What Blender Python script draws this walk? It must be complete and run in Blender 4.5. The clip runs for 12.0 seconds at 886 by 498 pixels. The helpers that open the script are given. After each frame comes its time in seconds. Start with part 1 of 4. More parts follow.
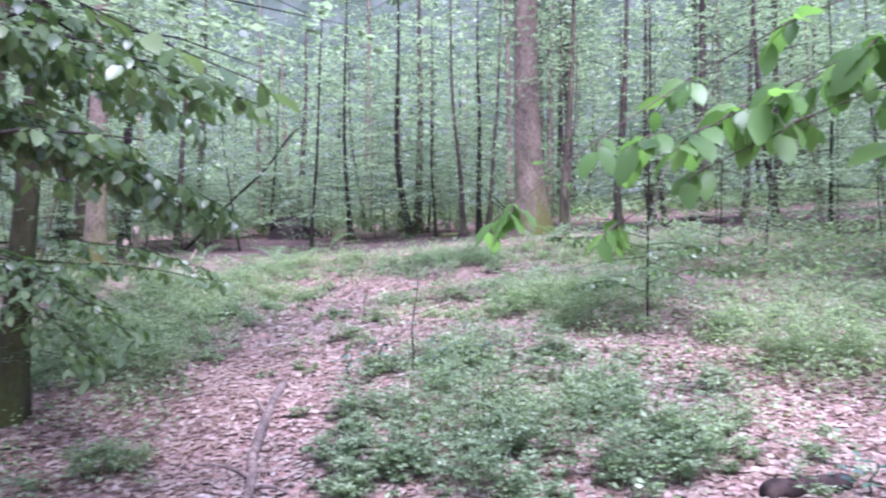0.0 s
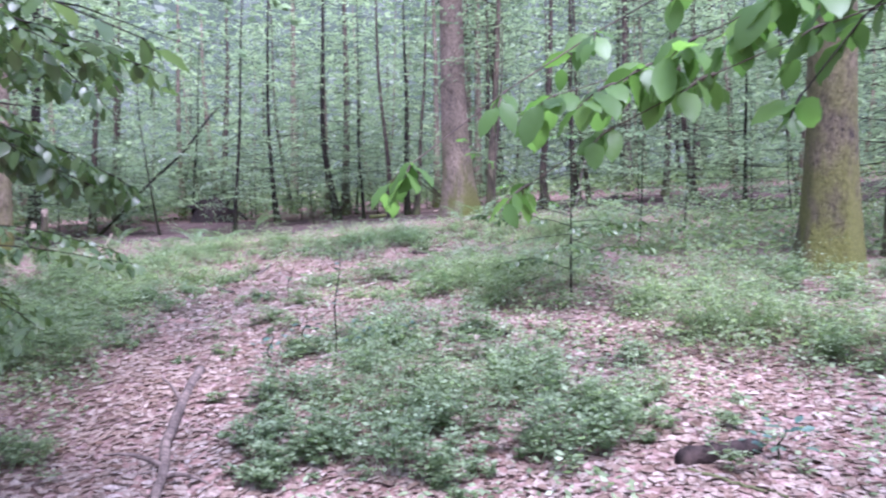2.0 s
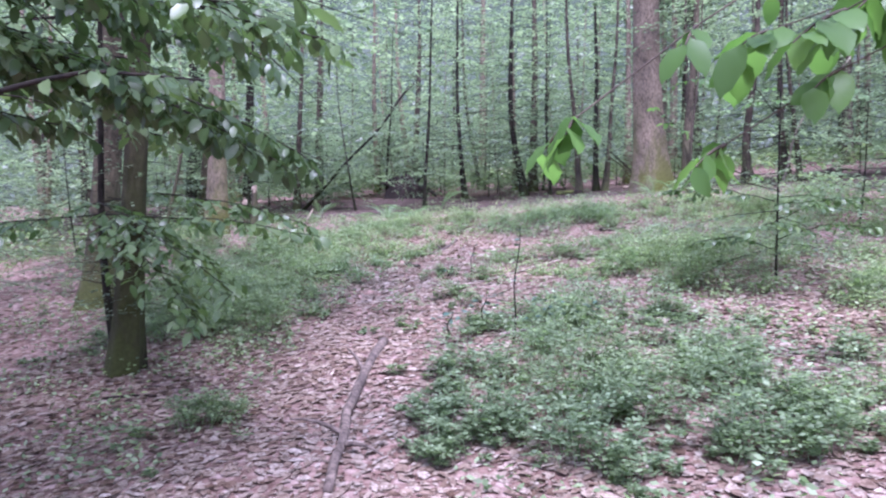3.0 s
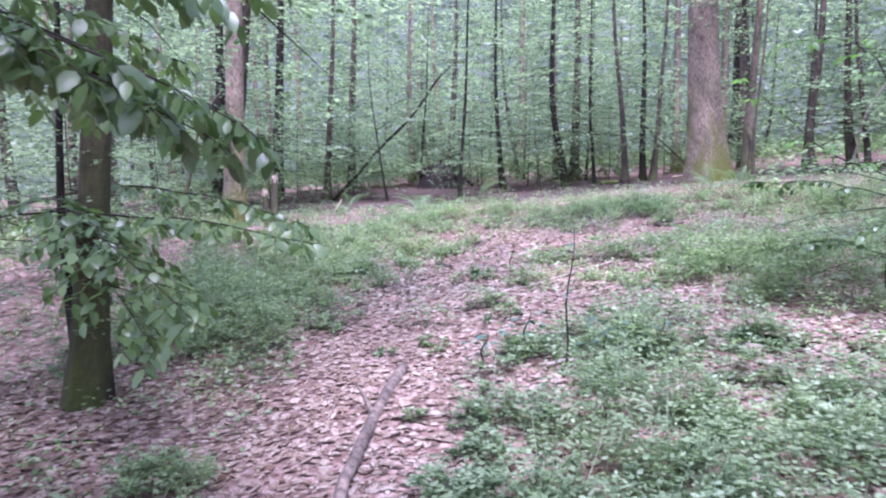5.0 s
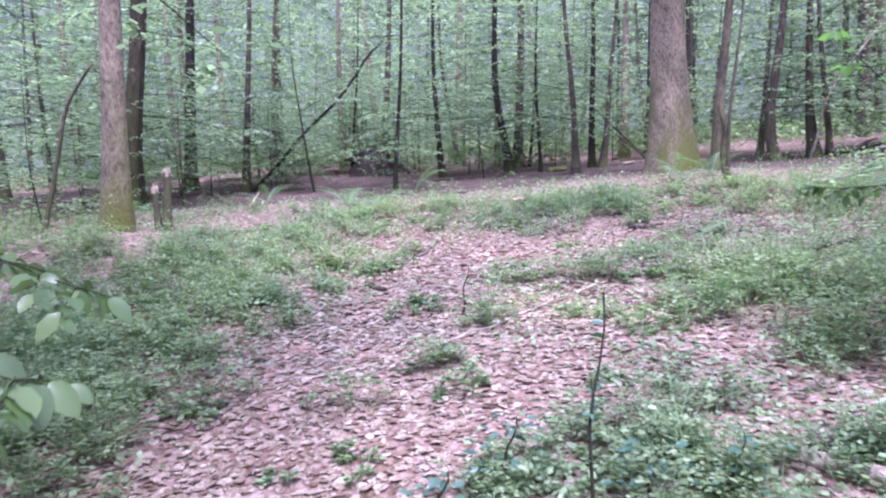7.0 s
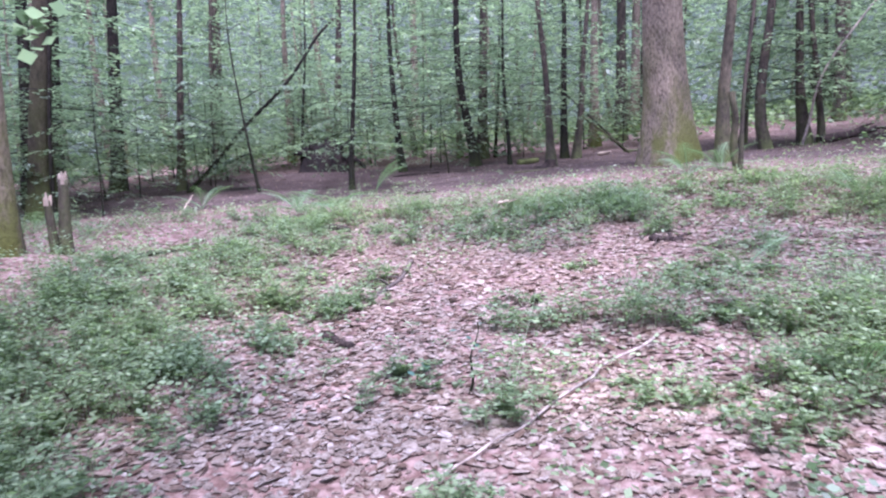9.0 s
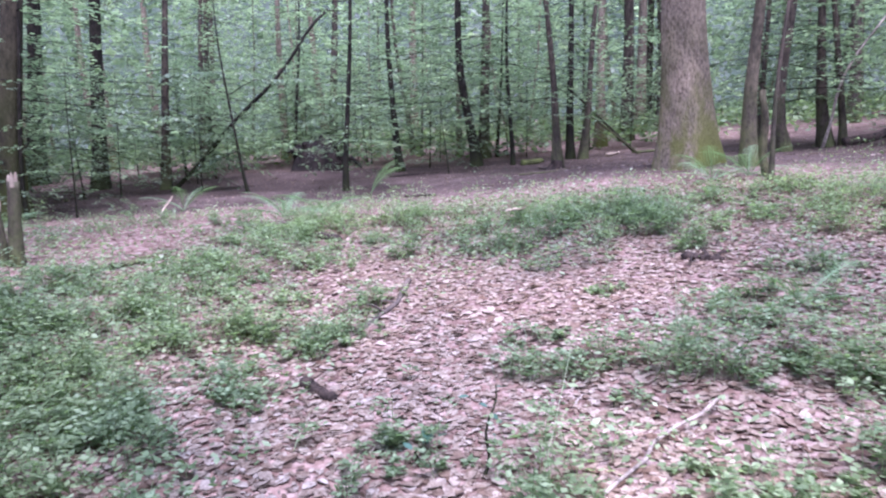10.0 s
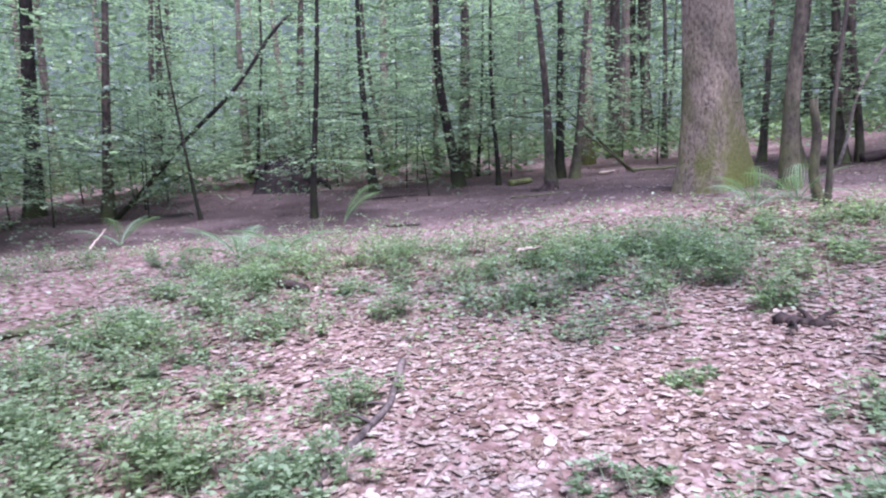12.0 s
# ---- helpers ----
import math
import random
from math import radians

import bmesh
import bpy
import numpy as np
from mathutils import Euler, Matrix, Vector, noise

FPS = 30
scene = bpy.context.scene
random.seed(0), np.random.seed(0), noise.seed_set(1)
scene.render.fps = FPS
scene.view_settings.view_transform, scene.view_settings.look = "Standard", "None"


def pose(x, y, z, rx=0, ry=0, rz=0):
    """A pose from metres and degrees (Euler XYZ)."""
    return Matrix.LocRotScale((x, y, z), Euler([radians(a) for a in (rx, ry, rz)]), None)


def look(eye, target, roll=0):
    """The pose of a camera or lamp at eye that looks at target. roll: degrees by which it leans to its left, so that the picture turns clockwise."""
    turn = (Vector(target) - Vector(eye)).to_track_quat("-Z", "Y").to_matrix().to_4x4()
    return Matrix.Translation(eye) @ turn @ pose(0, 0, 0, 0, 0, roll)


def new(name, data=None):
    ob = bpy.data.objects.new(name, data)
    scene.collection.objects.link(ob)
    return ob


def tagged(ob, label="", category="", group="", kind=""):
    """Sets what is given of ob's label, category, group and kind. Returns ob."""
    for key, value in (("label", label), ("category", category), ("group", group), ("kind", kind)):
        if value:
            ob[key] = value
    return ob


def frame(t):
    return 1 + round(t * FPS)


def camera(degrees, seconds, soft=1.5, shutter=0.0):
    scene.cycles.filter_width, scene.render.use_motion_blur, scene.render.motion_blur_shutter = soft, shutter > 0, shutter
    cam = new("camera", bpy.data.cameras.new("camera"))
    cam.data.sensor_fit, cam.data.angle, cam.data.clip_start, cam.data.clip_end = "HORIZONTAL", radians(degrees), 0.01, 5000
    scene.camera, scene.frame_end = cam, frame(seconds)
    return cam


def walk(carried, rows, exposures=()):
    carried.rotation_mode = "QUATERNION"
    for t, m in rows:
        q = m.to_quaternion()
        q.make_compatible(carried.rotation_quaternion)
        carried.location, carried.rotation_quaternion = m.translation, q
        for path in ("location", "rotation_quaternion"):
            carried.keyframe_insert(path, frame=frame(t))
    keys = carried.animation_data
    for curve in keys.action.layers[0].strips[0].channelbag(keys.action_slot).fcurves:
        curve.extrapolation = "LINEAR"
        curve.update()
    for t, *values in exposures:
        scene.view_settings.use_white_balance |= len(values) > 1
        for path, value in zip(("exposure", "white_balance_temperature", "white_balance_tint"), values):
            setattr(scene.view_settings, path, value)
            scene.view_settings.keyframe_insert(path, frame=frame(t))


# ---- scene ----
cam = camera(61.9, 12.0, soft=2.2, shutter=0.3)
METRES, EYE, TILT, LEAN, TURN = 8.9, 1.5, 6.0, -3.5, 0.0
EXPOSURE, SKY, SUN, KELVIN, TINT = 2.82, 0.075, 1.5, 5180, 37
ROWS = [
    (0.0, 0.0, 0.0, 0.0, -0.27, -4.36, 3.5),
    (0.5, 0.0062, 0.002, -0.0011, -7.39, -4.97, 2.69),
    (1.0, 0.0092, 0.0035, -0.0029, -11.12, -5.41, 2.54),
    (1.5, 0.0084, 0.0053, -0.0042, -10.68, -5.9, 2.86),
    (2.0, 0.0069, 0.0087, -0.005, -5.72, -6.09, 3.68),
    (2.5, 0.0094, 0.0195, -0.0058, 1.87, -6.02, 4.43),
    (3.0, 0.0123, 0.0303, -0.0084, 8.78, -6.85, 4.51),
    (5.0, -0.0064, 0.1683, -0.012, 11.69, -7.48, 4.54),
    (5.5, -0.0184, 0.2287, -0.0135, 8.62, -7.95, 6.46),
    (6.0, -0.0276, 0.2799, -0.0098, 5.93, -8.4, 6.05),
    (6.5, -0.0368, 0.3462, -0.0085, 6.85, -8.66, 4.63),
    (8.5, -0.0955, 0.58, 0.0018, 4.19, -10.83, 4.91),
    (9.0, -0.1037, 0.64, -0.0016, 2.9, -10.38, 5.2),
    (9.5, -0.1038, 0.6979, 0.0004, 3.5, -10.56, 4.3),
    (10.0, -0.1152, 0.7549, -0.0009, 2.77, -10.61, 4.63),
    (10.5, -0.1278, 0.8049, -0.0003, 2.25, -10.64, 4.26),
    (11.0, -0.1314, 0.864, 0.0009, 2.17, -10.05, 3.6),
    (11.5, -0.1449, 0.9186, 0.0041, 0.86, -9.2, 5.08),
    (12.0, -0.1528, 0.9717, -0.001, 0.33, -9.58, 4.91),
]
walk(cam, [(t, pose(0, 0, EYE, TILT, LEAN, TURN) @ pose(METRES * x, METRES * y, METRES * z, 90 + pitch, roll, yaw)) for t, x, y, z, yaw, pitch, roll in ROWS],
     [(t, EXPOSURE + stops, KELVIN, TINT + more) for t, stops, more in ((0.0, 0.2, 3), (1.5, 0.14, 2), (3.0, -0.04, 1), (5.0, 0.16, 3), (6.5, 0.16, 2), (8.5, 0.02, 0), (10.5, -0.12, -2), (12.0, -0.16, -3))])

# ---- world and light: a bright overcast day above a thin canopy ----
SUN_HIGH, SUN_ROUND = radians(64), radians(162)
world = bpy.data.worlds.new("overcast_sky")
scene.world = world
world.use_nodes = True
wn = world.node_tree
sky = wn.nodes.new("ShaderNodeTexSky")
sky.sky_type, sky.sun_disc = "NISHITA", False
sky.sun_elevation, sky.sun_rotation = SUN_HIGH, SUN_ROUND
sky.air_density, sky.dust_density, sky.ozone_density = 1.0, 1.5, 1.0
pale = wn.nodes.new("ShaderNodeHueSaturation")
pale.inputs["Saturation"].default_value = 0.5
wn.links.new(sky.outputs["Color"], pale.inputs["Color"])
wn.links.new(pale.outputs["Color"], wn.nodes["Background"].inputs["Color"])
wn.nodes["Background"].inputs["Strength"].default_value = SKY
sun = new("sun", bpy.data.lights.new("sun", "SUN"))
sun.data.energy, sun.data.angle, sun.data.color = SUN, radians(30), (1.0, 0.96, 0.9)
sun.matrix_world = look((6, -6, 40), (0, 12, 0))

# ---- the lie of the land: u to the side, v ahead, both along the slope ----
LAND = pose(0, 0, EYE, TILT, LEAN, TURN)


def rise(u, v):
    """Height of the ground over the mean slope."""
    u, v = np.asarray(u, float), np.asarray(v, float)
    h = -0.1 + 0.36 * np.exp(-((u - 2.5) / 5) ** 2 - ((v - 19) / 4) ** 2)
    h = h + 0.3 / (1 + np.exp(np.clip((u + 6) / 1.5, -30, 30))) / (1 + np.exp(np.clip(-(v - 18) / 2, -30, 30)))
    h = h + 0.45 * np.exp(-((u + 7) / 2.8) ** 2 - ((v - 13) / 5) ** 2)
    h = h + 0.10 * np.exp(-((u + 6.1) / 1.3) ** 2 - ((v - 27.3) / 1.2) ** 2)
    h = h + 0.025 * np.sin(1.9 * u + 0.6 * v) * np.sin(1.3 * v - 0.4 * u) + 0.012 * np.sin(4.3 * u + 1.0) * np.sin(3.7 * v)
    return h + 0.008 * wobble(u, v, 1.8, 5) + 0.02 * wobble(u, v, 0.9, 1)


A3 = np.array(LAND.to_3x3())
B3 = np.array(LAND.translation)


def lay(p):
    """Points (u, v, height over the mean slope) as places in the world."""
    return (np.asarray(p, float) - [0, 0, EYE]) @ A3.T + B3


def spot(u, v, up=0.0):
    """Places on the ground, lifted by up."""
    u, v = np.asarray(u, float), np.asarray(v, float)
    p = lay(np.stack([u, v, rise(u, v)], -1))
    p[..., 2] += up
    return p


def wobble(u, v, s=1.0, k=0.0):
    """Smooth noise from -1 to 1 by place."""
    u, v = np.asarray(u) * s, np.asarray(v) * s
    return (np.sin(1.7 * u + 1.3 * v + k) + np.sin(2.9 * u - 2.1 * v + 2 * k + 1) + np.sin(-1.1 * u + 3.3 * v + 3 * k + 4) + np.sin(5.3 * u + 4.1 * v + k)) / 4


# ---- materials ----
def material(name, rough=0.8):
    m = bpy.data.materials.new(name)
    m.use_nodes = True
    n = m.node_tree.nodes
    n["Principled BSDF"].inputs["Roughness"].default_value = rough
    return m, n, m.node_tree.links, n["Principled BSDF"]


def ramp(n, stops):
    r = n.new("ShaderNodeValToRGB")
    el = r.color_ramp.elements
    while len(el) < len(stops):
        el.new(0.5)
    for e, (at, c) in zip(el, stops):
        e.position, e.color = at, (*c, 1)
    return r


def noise_tex(n, l, scale, detail=4.0, stretch=(1, 1, 1), rough=0.6):
    co, mp, t = n.new("ShaderNodeTexCoord"), n.new("ShaderNodeMapping"), n.new("ShaderNodeTexNoise")
    mp.inputs["Scale"].default_value = stretch
    t.inputs["Scale"].default_value, t.inputs["Detail"].default_value, t.inputs["Roughness"].default_value = scale, detail, rough
    l.new(co.outputs["Object"], mp.inputs["Vector"])
    l.new(mp.outputs["Vector"], t.inputs["Vector"])
    return t


def mix(n, l, a, b, fac, how="MIX"):
    x = n.new("ShaderNodeMix")
    x.data_type, x.blend_type = "RGBA", how
    for k, v in (("A", a), ("B", b)):
        s = [i for i in x.inputs if i.name == k and i.type == "RGBA"][0]
        if isinstance(v, tuple):
            s.default_value = (*v, 1)
        else:
            l.new(v, s)
    f = [i for i in x.inputs if i.name == "Factor" and i.type == "VALUE"][0]
    if isinstance(fac, float):
        f.default_value = fac
    else:
        l.new(fac, f)
    return [o for o in x.outputs if o.type == "RGBA"][0]


def bump(n, l, shader, height, strength, distance):
    b = n.new("ShaderNodeBump")
    b.inputs["Strength"].default_value, b.inputs["Distance"].default_value = strength, distance
    l.new(height, b.inputs["Height"])
    l.new(b.outputs["Normal"], shader.inputs["Normal"])


def leaf_material(name, stops, through_share, rough=0.45, gloss=0.4, mottle=0.0, glow=(1.15, 1.35, 0.8)):
    """A leaf: a satin blade that lets part of the light through, a little different from leaf to leaf."""
    m, n, l, p = material(name, rough)
    geo = n.new("ShaderNodeNewGeometry")
    r = ramp(n, stops)
    l.new(geo.outputs["Random Per Island"], r.inputs["Fac"])
    big = noise_tex(n, l, 0.5, 3.0)
    tone = ramp(n, [(0.34, (0.72, 0.77, 0.78)), (0.66, (1.2, 1.16, 1.08))])
    l.new(big.outputs["Fac"], tone.inputs["Fac"])
    c = mix(n, l, r.outputs["Color"], tone.outputs["Color"], 1.0, "MULTIPLY")
    if mottle:
        spots = noise_tex(n, l, mottle, 4.0, (1, 1, 1), 0.7)
        sr = ramp(n, [(0.38, (0.55, 0.5, 0.48)), (0.52, (1, 1, 1)), (0.68, (1.25, 1.25, 1.25))])
        l.new(spots.outputs["Fac"], sr.inputs["Fac"])
        c = mix(n, l, c, sr.outputs["Color"], 1.0, "MULTIPLY")
    l.new(c, p.inputs["Base Color"])
    p.inputs["Specular IOR Level"].default_value = gloss
    if through_share > 0:
        tl = n.new("ShaderNodeBsdfTranslucent")
        warm = mix(n, l, c, glow, 1.0, "MULTIPLY")
        l.new(warm, tl.inputs["Color"])
        ms = n.new("ShaderNodeMixShader")
        ms.inputs["Fac"].default_value = through_share
        l.new(p.outputs["BSDF"], ms.inputs[1])
        l.new(tl.outputs["BSDF"], ms.inputs[2])
        l.new(ms.outputs["Shader"], n["Material Output"].inputs["Surface"])
    return m


def bark_material(name, dark, light, moss=None, scale=14.0, depth=0.02, moss_top=1.9, moss_from=0.4):
    m, n, l, p = material(name, 0.9)
    grain = noise_tex(n, l, scale, 6.0, (1, 1, 0.5), 0.7)
    r = ramp(n, [(0.36, dark), (0.5, tuple((a + b) / 2 for a, b in zip(dark, light))), (0.66, light)])
    l.new(grain.outputs["Fac"], r.inputs["Fac"])
    blot = noise_tex(n, l, 2.2, 3.0, (1, 1, 0.6))
    br = ramp(n, [(0.35, (0.68, 0.68, 0.68)), (0.66, (1.4, 1.36, 1.3))])
    l.new(blot.outputs["Fac"], br.inputs["Fac"])
    c = mix(n, l, r.outputs["Color"], br.outputs["Color"], 1.0, "MULTIPLY")
    if moss:
        mm = noise_tex(n, l, 1.5, 5.0, (1, 1, 0.5), 0.7)
        fine = noise_tex(n, l, 30.0, 3.0)
        mr = ramp(n, [(moss_from, (0, 0, 0)), (moss_from + 0.16, (1, 1, 1))])
        l.new(mm.outputs["Fac"], mr.inputs["Fac"])
        sep, foot, mul = n.new("ShaderNodeSeparateXYZ"), n.new("ShaderNodeMapRange"), n.new("ShaderNodeMath")
        co = n.new("ShaderNodeTexCoord")
        l.new(co.outputs["Object"], sep.inputs["Vector"])
        l.new(sep.outputs["Z"], foot.inputs["Value"])
        foot.inputs["From Min"].default_value, foot.inputs["From Max"].default_value = moss_top, 0.3
        mul.operation = "MULTIPLY"
        l.new(mr.outputs["Color"], mul.inputs[0])
        l.new(foot.outputs["Result"], mul.inputs[1])
        mc = ramp(n, [(0.3, tuple(0.6 * a for a in moss)), (0.7, moss)])
        l.new(fine.outputs["Fac"], mc.inputs["Fac"])
        c = mix(n, l, c, mc.outputs["Color"], mul.outputs["Value"])
    l.new(c, p.inputs["Base Color"])
    p.inputs["Specular IOR Level"].default_value = 0.2
    bump(n, l, p, grain.outputs["Fac"], 0.9, depth)
    return m


def ground_material():
    """Leaf mould, with trodden bare earth where the attribute bare says so."""
    m, n, l, p = material("forest_floor", 0.95)
    p.inputs["Specular IOR Level"].default_value = 0.1
    cells = n.new("ShaderNodeTexVoronoi")
    cells.inputs["Scale"].default_value, cells.inputs["Randomness"].default_value = 17.0, 1.0
    co, warp = n.new("ShaderNodeTexCoord"), noise_tex(n, l, 9.0, 3.0)
    w = mix(n, l, co.outputs["Object"], warp.outputs["Color"], 0.06)
    l.new(w, cells.inputs["Vector"])
    litter = ramp(n, [(0.05, (0.12, 0.078, 0.064)), (0.35, (0.21, 0.138, 0.115)), (0.65, (0.285, 0.2, 0.172)), (0.95, (0.36, 0.272, 0.245))])
    l.new(cells.outputs["Color"], litter.inputs["Fac"])
    edge = ramp(n, [(0.3, (1, 1, 1)), (0.7, (0.5, 0.44, 0.42))])
    l.new(cells.outputs["Distance"], edge.inputs["Fac"])
    lit = mix(n, l, litter.outputs["Color"], edge.outputs["Color"], 0.8, "MULTIPLY")
    soft, fine = noise_tex(n, l, 0.9, 4.0), noise_tex(n, l, 38.0, 5.0)
    earth = ramp(n, [(0.36, (0.022, 0.015, 0.013)), (0.5, (0.06, 0.042, 0.037)), (0.66, (0.14, 0.104, 0.092))])
    em = mix(n, l, soft.outputs["Color"], fine.outputs["Color"], 0.55)
    l.new(em, earth.inputs["Fac"])
    at = n.new("ShaderNodeAttribute")
    at.attribute_name = "bare"
    c = mix(n, l, lit, earth.outputs["Color"], at.outputs["Fac"])
    l.new(c, p.inputs["Base Color"])
    bump(n, l, p, fine.outputs["Fac"], 0.8, 0.03)
    return m


GROUND = ground_material()
LITTER = leaf_material("fallen_leaves", [(0.0, (0.105, 0.066, 0.048)), (0.2, (0.183, 0.13, 0.102)), (0.5, (0.242, 0.186, 0.152)), (0.85, (0.287, 0.229, 0.195)), (1.0, (0.36, 0.298, 0.262))], 0.12, 0.8, 0.1, 34.0)
BILBERRY = leaf_material("bilberry_leaves", [(0.0, (0.07, 0.1, 0.045)), (0.5, (0.18, 0.24, 0.13)), (1.0, (0.34, 0.41, 0.26))], 0.5, 0.42, 0.5)
BEECH = leaf_material("beech_leaves", [(0.0, (0.105, 0.145, 0.095)), (0.5, (0.2, 0.255, 0.178)), (1.0, (0.315, 0.375, 0.275))], 0.58, 0.33, 0.6, 0.0, (1.15, 1.3, 0.9))
BEECH_NEAR = leaf_material("young_beech_leaves", [(0.0, (0.08, 0.15, 0.04)), (0.5, (0.12, 0.22, 0.06)), (1.0, (0.17, 0.29, 0.08))], 0.55, 0.4, 0.4)
BEECH_DARK = leaf_material("shiny_beech_leaves", [(0.0, (0.06, 0.1, 0.035)), (0.6, (0.095, 0.15, 0.055)), (1.0, (0.15, 0.205, 0.09))], 0.4, 0.34, 0.55)
FERN = leaf_material("fern_fronds", [(0.0, (0.13, 0.20, 0.10)), (0.5, (0.18, 0.27, 0.14)), (1.0, (0.24, 0.34, 0.19))], 0.35)
HOLLY = leaf_material("dark_leathery_leaves", [(0.0, (0.03, 0.07, 0.05)), (1.0, (0.07, 0.13, 0.09))], 0.15, 0.3, 0.6)
BARK_BEECH = bark_material("grey_beech_bark", (0.075, 0.058, 0.042), (0.27, 0.215, 0.165), (0.13, 0.135, 0.035), 26.0, 0.05, 2.6, 0.38)
BARK_OAK = bark_material("furrowed_oak_bark", (0.028, 0.022, 0.017), (0.185, 0.147, 0.11), (0.17, 0.175, 0.045), 24.0, 0.09, 4.5, 0.34)
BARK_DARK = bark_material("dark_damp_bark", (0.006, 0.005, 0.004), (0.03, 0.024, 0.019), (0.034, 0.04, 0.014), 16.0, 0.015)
BARK_MOSS = bark_material("damp_mossy_bark", (0.016, 0.013, 0.009), (0.06, 0.049, 0.032), (0.06, 0.068, 0.02), 18.0, 0.03, 3.5, 0.36)
BARK_MOSS_PALE = bark_material("pale_mossy_bark", (0.035, 0.03, 0.02), (0.13, 0.105, 0.075), (0.11, 0.12, 0.04), 18.0, 0.02)
BARK_MID = bark_material("brown_grey_bark", (0.022, 0.017, 0.014), (0.095, 0.075, 0.058), (0.10, 0.11, 0.045), 14.0, 0.015)
DEAD = bark_material("bleached_dead_wood", (0.14, 0.11, 0.095), (0.38, 0.32, 0.28), None, 20.0, 0.008)
ROT_BLACK = bark_material("wet_black_wood", (0.004, 0.003, 0.003), (0.024, 0.017, 0.014), None, 12.0, 0.03)
ROT = bark_material("rotten_dark_wood", (0.010, 0.008, 0.007), (0.05, 0.035, 0.03), None, 12.0, 0.03)
FALLEN_WOOD = bark_material("weathered_brown_wood", (0.045, 0.035, 0.03), (0.165, 0.13, 0.112), None, 22.0, 0.012)
MOSSY = bark_material("moss_covered_wood", (0.06, 0.062, 0.025), (0.16, 0.17, 0.06), (0.14, 0.16, 0.05), 20.0, 0.02)
HEARTWOOD = bark_material("broken_pale_wood", (0.22, 0.165, 0.125), (0.42, 0.34, 0.27), None, 24.0, 0.006)


# ---- mesh tools ----
class Batch:
    """Vertices and four-sided faces gathered for one mesh."""

    def __init__(self):
        self.v, self.f, self.n = [], [], 0

    def add(self, v, f):
        self.v.append(np.asarray(v, float).reshape(-1, 3))
        self.f.append(np.asarray(f, int).reshape(-1, 4) + self.n)
        self.n += len(self.v[-1])
        return self

    def mesh(self, name, mat, smooth=True):
        v, f = np.concatenate(self.v), np.concatenate(self.f)
        me = bpy.data.meshes.new(name)
        me.vertices.add(len(v))
        me.vertices.foreach_set("co", v.ravel())
        me.loops.add(f.size)
        me.loops.foreach_set("vertex_index", f.ravel())
        me.polygons.add(len(f))
        me.polygons.foreach_set("loop_start", np.arange(0, f.size, 4))
        me.polygons.foreach_set("use_smooth", np.full(len(f), smooth))
        me.update(calc_edges=True)
        me.materials.append(mat)
        return me


def part(name, data, parent, label="", m=None):
    ob = new(name, data)
    ob.parent = parent
    if m is not None:
        ob.matrix_basis = m
    return tagged(ob, label)


def unit(a):
    return a / np.maximum(np.linalg.norm(a, axis=-1, keepdims=True), 1e-9)


def tube(path, radii, sides=8, lobes=0.0, rough=0.0, seed=0, cap=False):
    """A tapered round stem along a path; lobes: root buttresses at its foot; rough: uneven bark."""
    p, r = np.asarray(path, float), np.asarray(radii, float)
    t = unit(np.gradient(p, axis=0))
    ref = np.array([0.0, 1.0, 0.0]) if abs(t[0] @ [0, 1, 0]) < 0.8 else np.array([1.0, 0.0, 0.0])
    x = unit(np.cross(ref, t))
    y = np.cross(t, x)
    a = np.linspace(0, 2 * np.pi, sides, endpoint=False)
    k = np.ones((len(p), sides))
    s = np.arange(len(p))[:, None]
    if rough:
        k += rough * (np.sin(3 * a + seed + 0.5 * s) * 0.4 + np.sin(5 * a - 0.8 * s + 2 * seed) * 0.35 + np.sin(2 * a + 1.7 * s) * 0.35)
    if lobes:
        k += lobes * np.exp(-s / 2.2) * (0.5 + np.maximum(0, np.cos(5 * a + seed)) ** 1.5)
    v = p[:, None] + (x[:, None] * np.cos(a)[None, :, None] + y[:, None] * np.sin(a)[None, :, None]) * (r[:, None] * k)[..., None]
    v = v.reshape(-1, 3)
    n = len(p)
    i, j = np.meshgrid(np.arange(n - 1), np.arange(sides), indexing="ij")
    f = np.stack([i * sides + j, i * sides + (j + 1) % sides, (i + 1) * sides + (j + 1) % sides, (i + 1) * sides + j], -1).reshape(-1, 4)
    if cap:
        for row, flip in ((0, True), (n - 1, False)):
            ring = np.arange(sides) + row * sides
            half = sides // 2
            q = [[ring[c], ring[c + 1], ring[sides - 2 - c], ring[sides - 1 - c]] for c in range(half - 1)]
            f = np.concatenate([f, np.array(q)[:, ::-1] if flip else np.array(q)])
    return v, f


def bend(points, steps):
    """A smooth path of many steps through a few points."""
    p = np.asarray(points, float)
    s = np.concatenate([[0], np.cumsum(np.linalg.norm(np.diff(p, axis=0), axis=1))])
    q = np.linspace(0, s[-1], steps)
    out = np.stack([np.interp(q, s, p[:, k]) for k in range(3)], -1)
    for _ in range(2):
        out[1:-1] = 0.25 * out[:-2] + 0.5 * out[1:-1] + 0.25 * out[2:]
    return out


